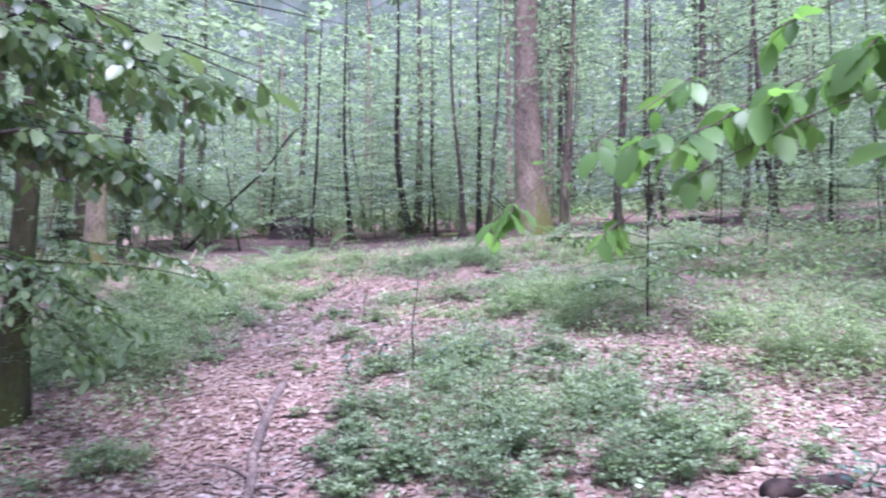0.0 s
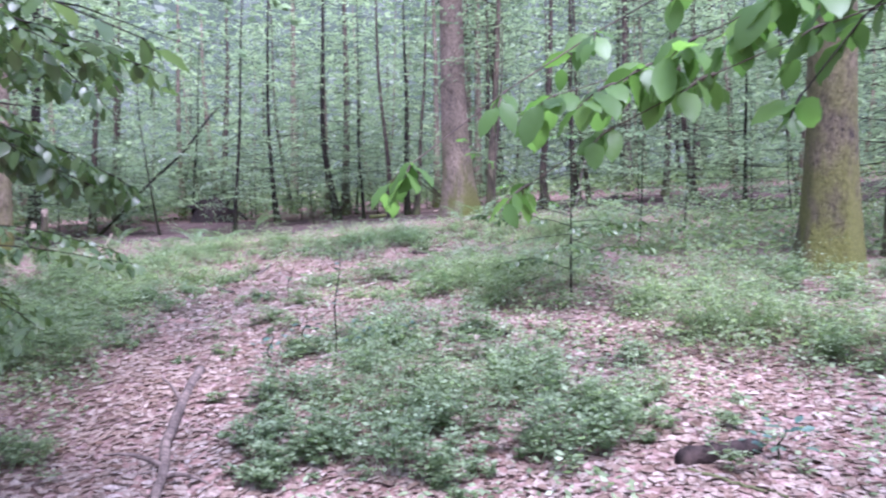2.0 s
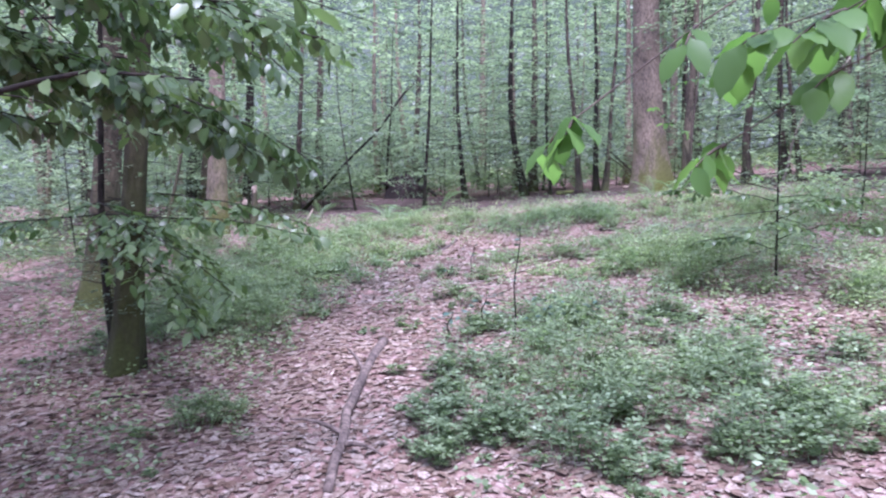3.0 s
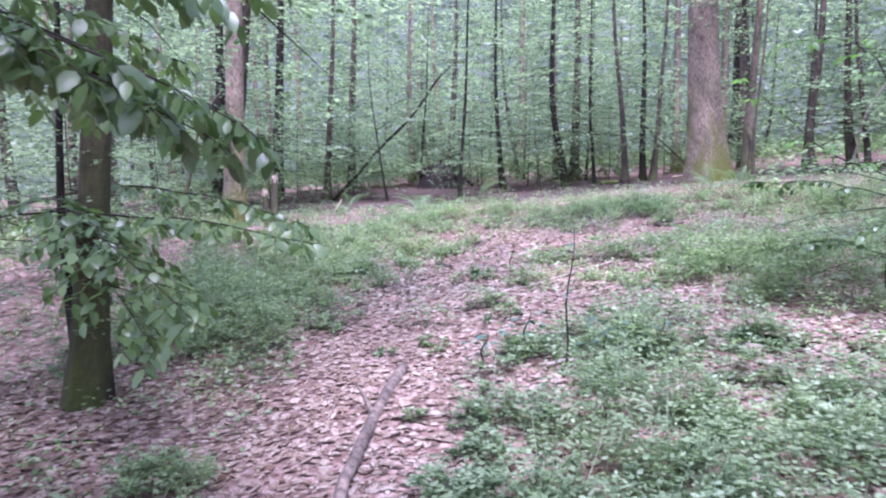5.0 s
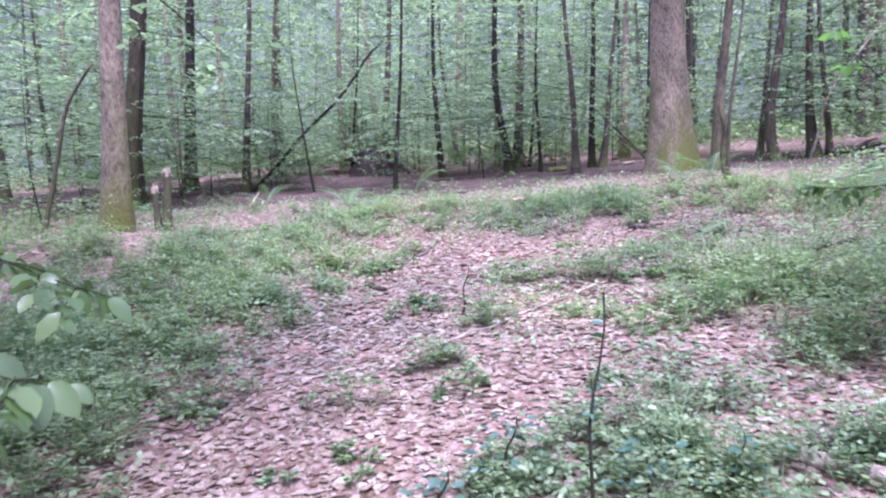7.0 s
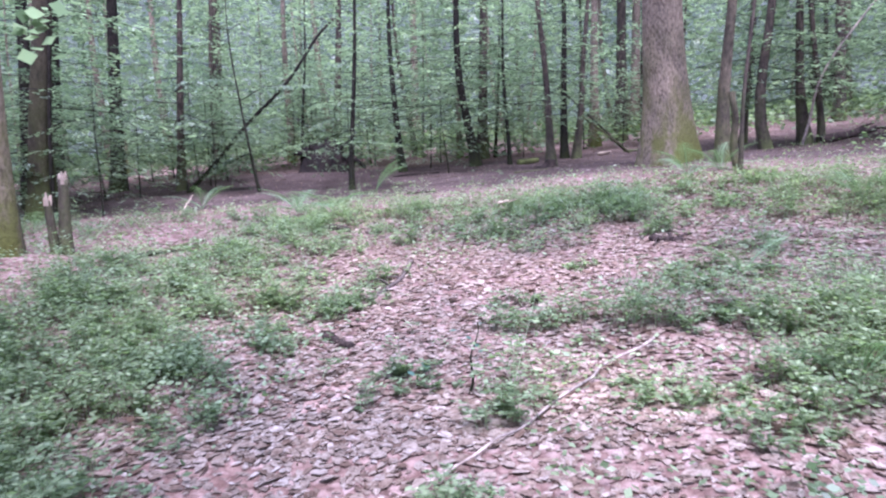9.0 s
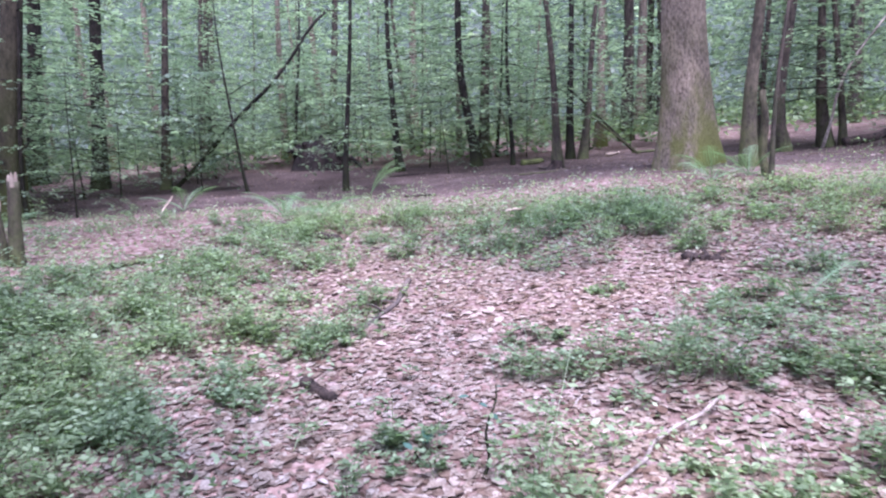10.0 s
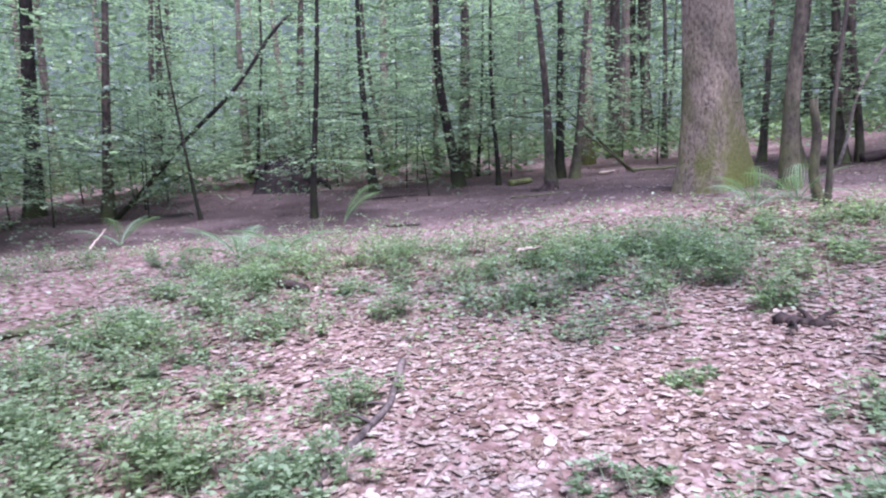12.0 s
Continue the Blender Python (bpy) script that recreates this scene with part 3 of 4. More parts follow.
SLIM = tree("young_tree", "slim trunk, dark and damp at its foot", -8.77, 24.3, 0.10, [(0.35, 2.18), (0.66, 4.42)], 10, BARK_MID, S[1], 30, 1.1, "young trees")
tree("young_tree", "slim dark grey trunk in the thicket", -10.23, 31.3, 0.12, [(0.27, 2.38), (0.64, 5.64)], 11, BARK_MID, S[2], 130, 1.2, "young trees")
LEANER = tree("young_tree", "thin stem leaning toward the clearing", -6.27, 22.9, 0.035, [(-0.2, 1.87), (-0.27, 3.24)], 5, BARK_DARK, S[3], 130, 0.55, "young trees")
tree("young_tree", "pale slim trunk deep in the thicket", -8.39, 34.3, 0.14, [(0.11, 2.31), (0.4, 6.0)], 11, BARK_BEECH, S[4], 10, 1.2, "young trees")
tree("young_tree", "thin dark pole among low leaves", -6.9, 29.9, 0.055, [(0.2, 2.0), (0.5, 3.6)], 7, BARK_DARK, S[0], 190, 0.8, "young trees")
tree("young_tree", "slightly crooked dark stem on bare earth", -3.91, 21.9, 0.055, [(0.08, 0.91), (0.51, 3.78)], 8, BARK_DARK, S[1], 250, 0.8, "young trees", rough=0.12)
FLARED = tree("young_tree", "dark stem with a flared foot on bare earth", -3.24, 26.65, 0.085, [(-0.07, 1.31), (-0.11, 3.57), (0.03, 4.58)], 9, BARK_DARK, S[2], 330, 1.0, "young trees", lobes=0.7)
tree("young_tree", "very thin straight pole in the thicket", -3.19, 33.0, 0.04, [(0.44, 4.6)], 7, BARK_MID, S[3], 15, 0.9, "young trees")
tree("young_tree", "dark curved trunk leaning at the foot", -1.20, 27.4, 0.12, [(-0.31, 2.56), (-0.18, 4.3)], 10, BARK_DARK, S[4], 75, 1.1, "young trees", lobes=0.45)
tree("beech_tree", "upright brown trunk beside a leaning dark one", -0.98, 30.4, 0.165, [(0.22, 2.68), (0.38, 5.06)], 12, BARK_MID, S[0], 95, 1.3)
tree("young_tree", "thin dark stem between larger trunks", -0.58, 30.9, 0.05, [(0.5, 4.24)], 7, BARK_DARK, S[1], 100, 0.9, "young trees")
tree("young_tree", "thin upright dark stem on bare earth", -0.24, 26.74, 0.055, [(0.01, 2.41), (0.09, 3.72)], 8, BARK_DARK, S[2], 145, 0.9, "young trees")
tree("young_tree", "grey-brown stem rising from an old stool", 0.69, 24.13, 0.078, [(-0.01, 2.71), (-0.08, 3.83)], 9, BARK_MID, S[3], 180, 0.9, "young trees", lobes=0.6)
tree("young_tree", "dark stem beside crossed fallen poles", 1.40, 27.4, 0.10, [(0.12, 2.72)], 9, BARK_DARK, S[4], 215, 0.9, "young trees")
tree("young_tree", "bowed grey stem beside crossed fallen poles", 1.65, 27.0, 0.082, [(0.27, 1.16), (0.4, 3.44), (0.57, 4.21)], 9, BARK_MID, None, 0, 1, "young trees", lobes=0.5)
tree("beech_tree", "tan trunk standing behind the thin stems", 2.92, 31.8, 0.158, [(0.13, 2.4), (0.17, 3.91)], 12, BARK_BEECH, HC[1], 20, 0.9)
tree("young_tree", "slim pale pole far behind the beech", 5.16, 31.4, 0.085, [(0.17, 4.65)], 10, BARK_MID, S[0], 270, 1.1, "young trees")
tree("broken_tree", "mossy broken stem with a pale splintered top", 2.99, 17.5, 0.066, [(-0.03, 0.59), (-0.05, 1.2)], 1.25, BARK_MOSS_PALE, None, category="dead tree", end=0.75, lobes=0.3)
tree("young_tree", "thin crooked grey stem beside the beech foot", 2.89, 17.1, 0.034, [(0.03, 0.89), (0.17, 1.75), (0.28, 2.42)], 5.0, BARK_MID, None, 20, 0.45, "young trees")
tree("young_tree", "swollen mossy stem kinked above its foot", 3.06, 18.4, 0.095, [(-0.03, 0.94), (0.1, 1.36), (0.25, 2.57)], 9, BARK_MOSS_PALE, HC[0], 20, 0.6, "young trees", lobes=0.3)
tree("beech_tree", "brown bowed trunk on the far slope", 5.93, 24.2, 0.12, [(-0.29, 0.77), (-0.09, 1.86), (0.17, 3.45)], 11, BARK_MID, S[1], 310, 1.1, lobes=0.4)
tree("young_tree", "brown leaning stem in the shade", 6.42, 27.4, 0.09, [(0.16, 1.18), (0.24, 1.87)], 8, BARK_MID, S[2], 350, 0.9, "young trees")
tree("young_tree", "grey-brown trunk swelling at its foot", 7.15, 24.9, 0.115, [(-0.2, 1.04), (-0.16, 2.3), (-0.12, 3.49)], 9, BARK_MID, S[3], 40, 1.0, "young trees", lobes=0.5)
THICK = tree("beech_tree", "thick dark mossy trunk with thin stems round its foot", -9.85, 20.0, 0.2, [(0.26, 1.75), (0.68, 3.55)], 13, BARK_MOSS, S[3], 55, 1.2, sides=18, lobes=0.45, end=0.6)
tree("young_tree", "thin dark stem close beside a thick trunk", -9.55, 19.9, 0.04, [(0.2, 1.75), (0.55, 3.6)], 7, BARK_DARK, None, 0, 1, "young trees")
tree("beech_tree", "broad dark trunk at the thicket edge", -15.2, 29.5, 0.27, [(0.5, 2.8), (0.9, 5.2)], 13, BARK_DARK, S[4], 80, 1.4, sides=14)
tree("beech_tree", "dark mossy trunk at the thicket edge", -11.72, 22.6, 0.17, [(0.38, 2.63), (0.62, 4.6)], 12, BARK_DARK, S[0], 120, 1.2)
tree("young_tree", "grey pole behind low branches", -9.69, 29.3, 0.10, [(0.31, 2.57), (0.83, 6.45)], 10, BARK_MID, S[1], 160, 1.1, "young trees")
tree("young_tree", "slim brown stem beside the oak", 7.06, 9.5, 0.07, [(0.13, 2.15), (0.04, 3.7)], 7, BARK_MID, S[2], 205, 0.7, "young trees")
tree("young_tree", "dark stem behind the oak", 8.21, 10.3, 0.10, [(0.06, 2.18)], 8, BARK_DARK, S[3], 240, 0.8, "young trees")
tree("young_tree", "thin brown stem in low scrub", 7.49, 24.8, 0.078, [(-0.26, 3.47)], 9, BARK_MID, S[4], 285, 1.0, "young trees")
tree("young_tree", "thin stem in low scrub", 10.86, 24.1, 0.05, [(0.19, 3.29)], 8, BARK_MID, S[0], 320, 1.0, "young trees")
tree("young_tree", "thin stem with low leaves in the scrub", 9.52, 18.1, 0.05, [(0.07, 0.86), (0.1, 2.5)], 6, BARK_DARK, S[1], 0, 0.8, "young trees")

# trees out of view beside the path, added so that their crowns shade its edge
for u, v, turn, size in ((-5.6, 0.6, 20, 1.0), (-6.6, 3.6, 140, 0.95), (-4.2, -2.2, 80, 1.0), (4.8, -2.6, 200, 0.9)):
    tree("beech_tree", "unseen tall beech added by the path's start for its shade", u, v, 0.16, [(0.1, 2.0)], 13, BARK_MID, WC[2 if turn < 100 else 3], turn, size)

# low saplings with flat sprays between the taller stems
LOW_CROWNS = [crown_meshes(80 + k, 20, 0.6, 2.9, 1.9, 190, 0.078, BARK_DARK, BEECH, 0.04, 0.1) for k in range(3)]
low = random.Random(17)


def low_sapling(u, v, size):
    tree("low_sapling", "low beech sapling with flat sprays of leaves", u, v, 0.018, [(low.uniform(-0.1, 0.15), 1.2)], 2.9 * size, BARK_DARK, LOW_CROWNS[low.randrange(3)], low.uniform(0, 360), size, "low saplings", 5, category="sapling")


for u, v, size in ((-12.2, 24.2, 1.2), (-10.2, 23.2, 1.15), (-8.3, 25.2, 1.1), (-9.3, 27.0, 1.25), (-7.6, 23.6, 0.8), (-4.4, 24.6, 0.9), (-2.6, 28.2, 1.1), (-4.6, 30.4, 1.2),
                   (0.3, 29.4, 1.0), (2.3, 30.2, 1.1), (-7.6, 31.5, 1.3), (-11.6, 29.0, 1.3), (-13.5, 26.5, 1.3), (4.4, 29.5, 1.1), (-1.9, 25.6, 0.8)):
    low_sapling(u, v, size)
for u, v, size in ((4.6, 12.4, 0.8), (6.2, 14.2, 1.0), (7.8, 13.0, 1.0), (8.9, 16.6, 1.1), (9.6, 11.6, 1.0), (10.4, 20.5, 1.2), (9.6, 25.8, 1.2), (11.4, 15.0, 1.2)):
    low_sapling(u, v, size)
for u, v, size in ((-7.6, 11.0, 0.9), (-9.0, 13.4, 1.1), (-9.6, 16.4, 1.2), (-8.4, 19.6, 1.0), (-11.2, 20.2, 1.2), (-7.2, 8.0, 0.9), (-10.6, 10.0, 1.1), (-12.6, 15.0, 1.2), (-6.4, 6.4, 0.8)):
    low_sapling(u, v, size)

screen = random.Random(29)
for k in range(11):
    low_sapling(screen.uniform(-14.5, 3.5), screen.uniform(28.5, 32.5), screen.uniform(1.1, 1.6))
for u, v, size in ((-10.6, 21.6, 1.15), (-9.2, 22.9, 1.0), (-12.4, 22.0, 1.2), (-8.4, 26.8, 1.2)):
    low_sapling(u, v, size)

# the woods behind and to the sides
far = random.Random(11)
placed = []
for zone, count in (("ahead", 62), ("left", 22), ("right", 28), ("behind", 7)):
    made = 0
    while made < count:
        if zone == "ahead":
            v = far.uniform(31.5, 58)
            u = far.uniform(-0.72 * v - 2, 0.72 * v + 2)
        elif zone == "left":
            u, v = far.uniform(-26, -11.5), far.uniform(9, 30)
        elif zone == "right":
            u, v = far.uniform(9.5, 28), far.uniform(7, 30)
        else:
            u, v = far.uniform(-16, 16), far.uniform(-18, -4)
        if any((u - a) ** 2 + (v - b) ** 2 < 1.7 ** 2 for a, b in placed):
            continue
        placed.append((u, v))
        made += 1
        r = far.choice((0.05, 0.06, 0.08, 0.1, 0.13, 0.17))
        slim = r < 0.09
        c = (S if slim else WC)[far.randrange(4)]
        if r > 0.15 and far.random() < 0.6:
            c = HC[far.randrange(2)]
        tree("young_tree" if slim else "woodland_tree", "slim young tree in the woods around" if slim else "upright tree in the woods around", u, v, r,
             [(far.uniform(-0.5, 0.8), 3.5)], far.uniform(8, 12), far.choice((BARK_MID, BARK_MID, BARK_BEECH, BARK_BEECH)), c, far.uniform(0, 360), far.uniform(0.85, 1.25), "woods around the clearing", 7)


for k in range(14):
    u, v = far.uniform(-24, 22), far.uniform(33, 50)
    tree("tall_tree", "tall tree with a high crown beyond the thicket", u, v, far.uniform(0.16, 0.24), [(far.uniform(-0.2, 0.5), 4.5)], 19, far.choice((BARK_MID, BARK_BEECH)), HC[k % 2], far.uniform(0, 360), far.uniform(1.2, 1.45), "woods around the clearing", 8)


def far_woods():
    """The leafy depth of the woods, past the trees that can be told apart."""
    g = np.random.default_rng(5)
    n = 16000
    a, d = g.uniform(-1.1, 1.1, n), g.uniform(50, 75, n)
    h = g.uniform(0, 1, n) ** 0.8 * 17
    k = wobble(a * 30, h, 0.35) + 0.6 * wobble(a * 30, h, 1.1, 3) + 1.6 - h * 0.115
    a, d, h = a[k > 0], d[k > 0], h[k > 0]
    n = len(a)
    pos = lay(np.stack([d * np.sin(a), d * np.cos(a), h], -1))
    t = g.uniform(0, 2 * np.pi, n)
    way = np.stack([np.cos(t), np.sin(t), g.normal(-0.2, 0.3, n)], -1)
    b = Batch().add(*diamonds(pos, way, UP + g.normal(0, 1.2, (n, 3)), g.uniform(0.5, 1.1, n), 0.6))
    tagged(new("far_woods", b.mesh("far_woods", BEECH, False)), "hazy green foliage of the distant woods", "woods", kind="stuff")


far_woods()


def far_glow():
    """A glowing pale green backdrop: bright haze painted over the far open woods, where stems and leaves melt together.
    """
    m, n, l, p = material("far_glow", 1.0)
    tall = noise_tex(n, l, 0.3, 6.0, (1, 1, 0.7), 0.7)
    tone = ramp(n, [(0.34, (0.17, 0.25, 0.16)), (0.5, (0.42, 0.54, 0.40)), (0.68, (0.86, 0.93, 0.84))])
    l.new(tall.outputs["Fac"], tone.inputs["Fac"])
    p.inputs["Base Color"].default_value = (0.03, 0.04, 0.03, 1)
    # the sheet gives off its own light, as haze brightens distant leaves
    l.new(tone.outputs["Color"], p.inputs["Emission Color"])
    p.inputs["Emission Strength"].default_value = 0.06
    p.inputs["Specular IOR Level"].default_value = 0.0
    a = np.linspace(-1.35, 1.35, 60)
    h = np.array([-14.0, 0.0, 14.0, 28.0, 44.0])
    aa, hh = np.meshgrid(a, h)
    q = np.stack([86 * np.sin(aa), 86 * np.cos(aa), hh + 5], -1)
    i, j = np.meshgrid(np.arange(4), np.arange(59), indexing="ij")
    tagged(new("backdrop", Batch().add(q, np.stack([i * 60 + j, i * 60 + j + 1, (i + 1) * 60 + j + 1, (i + 1) * 60 + j], -1)).mesh("backdrop", m)), "glowing pale green backdrop standing in for hazy open woods", "backdrop", kind="structure")


far_glow()


def thicket(n, r0, r1, high, leaf, seed):
    """The shrub layer that closes the view low down between the farther trees."""
    g = np.random.default_rng(seed)
    a, d = g.uniform(-1.15, 1.15, n), g.uniform(r0, r1, n)
    h = high * g.uniform(0, 1, n) ** 0.9
    k = wobble(a * 40, h, 0.4, seed) + 0.7 * wobble(a * 40, h * 2, 1.0, 1) + 1.25 - 1.3 * h / high
    a, d, h = a[k > 0], d[k > 0], h[k > 0]
    n = len(a)
    u, v = d * np.sin(a), d * np.cos(a)
    p = lay(np.stack([u, v, np.full(n, -0.1)], -1))
    p[:, 2] += h
    t = g.uniform(0, 2 * np.pi, n)
    way = np.stack([np.cos(t), np.sin(t), g.normal(-0.2, 0.3, n)], -1)
    b = Batch().add(*diamonds(p, way, UP + g.normal(0, 0.9, (n, 3)), leaf * g.uniform(0.6, 1.3, n), 0.6))
    tagged(new("thicket", b.mesh("thicket", BEECH, False)), "dense green shrub layer under the farther trees", "woods", kind="stuff")


thicket(15000, 38, 44, 4.5, 0.22, 31)
thicket(12000, 46, 54, 7.5, 0.36, 32)
thicket(12000, 40, 50, 10.0, 0.3, 33)

def scrub(u0, u1, v0, v1, n, high, leaf, seed, label):
    """Loose low growth under the farther trees."""
    g = np.random.default_rng(seed)
    u, v = g.uniform(u0, u1, n), g.uniform(v0, v1, n)
    keep = (wobble(u, v, 0.5, seed) + 0.5 * wobble(u, v, 1.3) > -0.25) & (bare_earth(u, v) < 0.4)
    u, v = u[keep], v[keep]
    n = len(u)
    hi = high * (0.65 + 0.35 * wobble(u, v, 0.7, 2)) * g.uniform(0, 1, n) ** 0.7
    t = g.uniform(0, 2 * np.pi, n)
    way = np.stack([np.cos(t), np.sin(t), g.normal(0.1, 0.35, n)], -1)
    b = Batch().add(*diamonds(spot(u, v, hi), way, UP + g.normal(0, 0.4, (n, 3)), leaf * g.uniform(0.7, 1.3, n), 0.6))
    tagged(new("scrub", b.mesh("scrub", BILBERRY, False)), label, "undergrowth", kind="stuff")


scrub(-24, 24, 29.3, 52, 36000, 1.1, 0.22, 1, "low sunlit green growth under the farther trees")
scrub(4.5, 16, 9, 18, 15000, 0.6, 0.1, 2, "low green scrub among the stems beyond the oak")
scrub(-20, -9.5, 8, 26, 18000, 0.8, 0.12, 3, "low green scrub under the trees at the thicket edge")


# ---- leafy boughs close to the walk ----
def fine_blades(pos, way, up, size, wide=0.58, droop=0.25):
    """Large near leaves: a curved oval blade with a folded midrib and a wavy edge."""
    way = unit(way)
    side = unit(np.cross(way, up))
    nor = np.cross(side, way)
    s = np.asarray(size)[:, None]
    a = np.array([0.0, 0.1, 0.26, 0.45, 0.64, 0.82, 0.94, 1.0])
    w = np.array([0.02, 0.24, 0.43, 0.5, 0.46, 0.3, 0.12, 0.01])
    rows = []
    for k in range(8):
        mid = pos + way * s * a[k] - nor * s * droop * a[k] ** 2
        lift = nor * s * (0.10 * w[k] + 0.02 * (-1) ** k)
        rows += [mid + side * s * wide * w[k] + lift, mid, mid - side * s * wide * w[k] + lift]
    v = np.stack(rows, 1).reshape(-1, 3)
    k = np.arange(len(pos))[:, None] * 24
    f = np.concatenate([k + [3 * r + c, 3 * r + c + 1, 3 * r + c + 4, 3 * r + c + 3] for r in range(7) for c in (0, 1)])
    return v, f


def bough(owner, points, r, shoots, per, leaf, foliage, bark, seed, spread=0.4, hang=0.35, near=3):
    """A branch with side shoots in one drooping layer and leaves to both sides of each."""
    g = np.random.default_rng(seed)
    base = np.array(owner.location)
    q = bend(lay(points), 14)
    q[2:] += np.cumsum(g.normal(0, 0.008, (12, 3)), 0)
    b = Batch().add(*tube(q - base, np.linspace(r, min(0.0025, 0.45 * r), 14), 6))
    P, D = [], []
    t = unit(np.gradient(q, axis=0))

    def leafy(line, n):
        s = np.linspace(0.15, 1.0, n)
        x = np.linspace(0, 1, len(line))
        p = np.stack([np.interp(s, x, line[:, c]) for c in range(3)], -1)
        d = unit(np.stack([np.interp(s, x, unit(np.gradient(line, axis=0))[:, c]) for c in range(3)], -1))
        sd = unit(np.cross(d, UP)) * np.where(np.arange(n) % 2, 1, -1)[:, None]
        P.append(p)
        D.append(d * 0.75 + sd * g.uniform(0.5, 1.1, n)[:, None] + g.normal(0, 0.3, (n, 3)) - UP * (hang * g.uniform(0.2, 1.8, n))[:, None])

    leafy(q[max(6, near):], max(3, per + 3))
    for k in range(shoots):
        at = near + int((k + g.uniform(0, 1)) / shoots * (13.9 - near))
        sd = unit(np.cross(t[at], UP)) * (1 if k % 2 else -1)
        L = spread * g.uniform(0.5, 1.1) * (1.15 - at / 18)
        d = unit(t[at] * g.uniform(0.5, 1.0) + sd)
        s = np.linspace(0, 1, 6)[:, None]
        line = q[at] + d * L * s - UP * 0.25 * L * s ** 2
        b.add(*tube(line - base, np.linspace(0.004, 0.0012, 6), 4))
        leafy(line, per)
    P, D = np.concatenate(P), np.concatenate(D)
    n = len(P)
    ob = part("bough", b.mesh("bough", bark), owner)
    fl = Batch().add(*fine_blades(P - base, D, UP + g.normal(0, 0.42, (n, 3)), leaf * g.uniform(0.6, 1.15, n)))
    part("foliage", fl.mesh("foliage", foliage), ob, "thin ribbed green beech leaves")


near_beech = tree("beech_sapling", "young beech whose bright leafy boughs overhang the path", 2.7, 0.35, 0.05, [(0.02, 1.4), (0.0, 2.6)], 5.5, BARK_MID, S[2], 0, 0.5, category="tree")
bough(near_beech, [(2.7, 0.35, 2.2), (1.9, 0.85, 2.05), (1.24, 1.2, 1.84), (0.97, 1.34, 1.75), (0.74, 1.43, 1.68), (0.55, 1.46, 1.58)], 0.0028, 20, 6, 0.082, BEECH_NEAR, BARK_MID, 1, 0.27, 0.35, 6)
bough(near_beech, [(2.7, 0.35, 2.3), (1.7, 1.1, 2.1), (0.88, 1.47, 1.83), (0.55, 1.48, 1.69), (0.3, 1.41, 1.53), (0.17, 1.35, 1.44)], 0.0028, 13, 4, 0.066, BEECH_NEAR, BARK_MID, 2, 0.17, 0.45, 6)
bough(near_beech, [(2.7, 0.35, 2.15), (1.6, 0.95, 1.95), (0.97, 1.34, 1.72), (0.66, 1.55, 1.6), (0.46, 1.6, 1.47), (0.36, 1.62, 1.4)], 0.0028, 13, 5, 0.068, BEECH_NEAR, BARK_MID, 3, 0.19, 0.5, 6)
bough(near_beech, [(2.7, 0.35, 2.25), (1.6, 1.25, 2.0), (1.1, 1.53, 1.81), (0.93, 1.58, 1.74), (0.73, 1.61, 1.69), (0.45, 1.64, 1.61)], 0.0028, 20, 6, 0.08, BEECH_NEAR, BARK_MID, 4, 0.28, 0.35, 6)
bough(near_beech, [(2.7, 0.35, 1.5), (1.9, 1.1, 1.2), (1.51, 1.38, 1.1), (1.3, 1.42, 1.04)], 0.004, 5, 4, 0.09, BEECH_DARK, BARK_DARK, 5, 0.16, 0.6, 8)

bough(near_beech, [(2.7, 0.35, 2.2), (1.7, 0.9, 2.05), (1.05, 1.32, 1.8), (0.93, 1.34, 1.66), (0.88, 1.34, 1.56)], 0.004, 7, 4, 0.085, BEECH_NEAR, BARK_DARK, 6, 0.15, 0.4, 8)

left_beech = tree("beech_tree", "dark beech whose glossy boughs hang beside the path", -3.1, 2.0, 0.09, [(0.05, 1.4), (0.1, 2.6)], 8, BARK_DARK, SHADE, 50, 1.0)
LB = [
    [(-3.1, 2.0, 2.3), (-2.3, 2.8, 2.15), (-1.65, 3.4, 1.9), (-1.2, 3.6, 1.6)],
    [(-3.1, 2.0, 2.5), (-2.1, 2.8, 2.35), (-1.3, 3.2, 2.15), (-0.85, 3.35, 1.95)],
    [(-3.1, 2.0, 2.1), (-2.5, 2.7, 2.0), (-2.05, 3.2, 1.75)],
    [(-3.1, 2.0, 2.45), (-2.2, 2.9, 2.15), (-1.5, 3.3, 1.8), (-1.07, 3.45, 1.52)],
    [(-3.1, 2.0, 2.6), (-2.4, 3.2, 2.5), (-1.8, 3.9, 2.3), (-1.3, 4.2, 2.1)],
    [(-3.1, 2.0, 2.2), (-2.7, 3.1, 2.15), (-2.4, 3.9, 1.95), (-2.1, 4.3, 1.7)],
    [(-3.1, 2.0, 2.4), (-2.4, 3.0, 2.25), (-1.9, 3.5, 1.95), (-1.5, 3.75, 1.6)],
    [(-3.1, 2.0, 2.7), (-2.2, 3.0, 2.45), (-1.7, 3.6, 2.2), (-1.25, 3.75, 1.95)],
]
sway = random.Random(4)
bough(left_beech, [(-3.1, 2.0, 1.5), (-2.2, 2.35, 1.68), (-1.61, 2.4, 1.77), (-1.42, 2.4, 1.85), (-1.25, 2.45, 1.83), (-1.0, 2.6, 1.78)], 0.03, 4, 4, 0.085, BEECH_DARK, BARK_DARK, 77, 0.3, 0.4, 9)
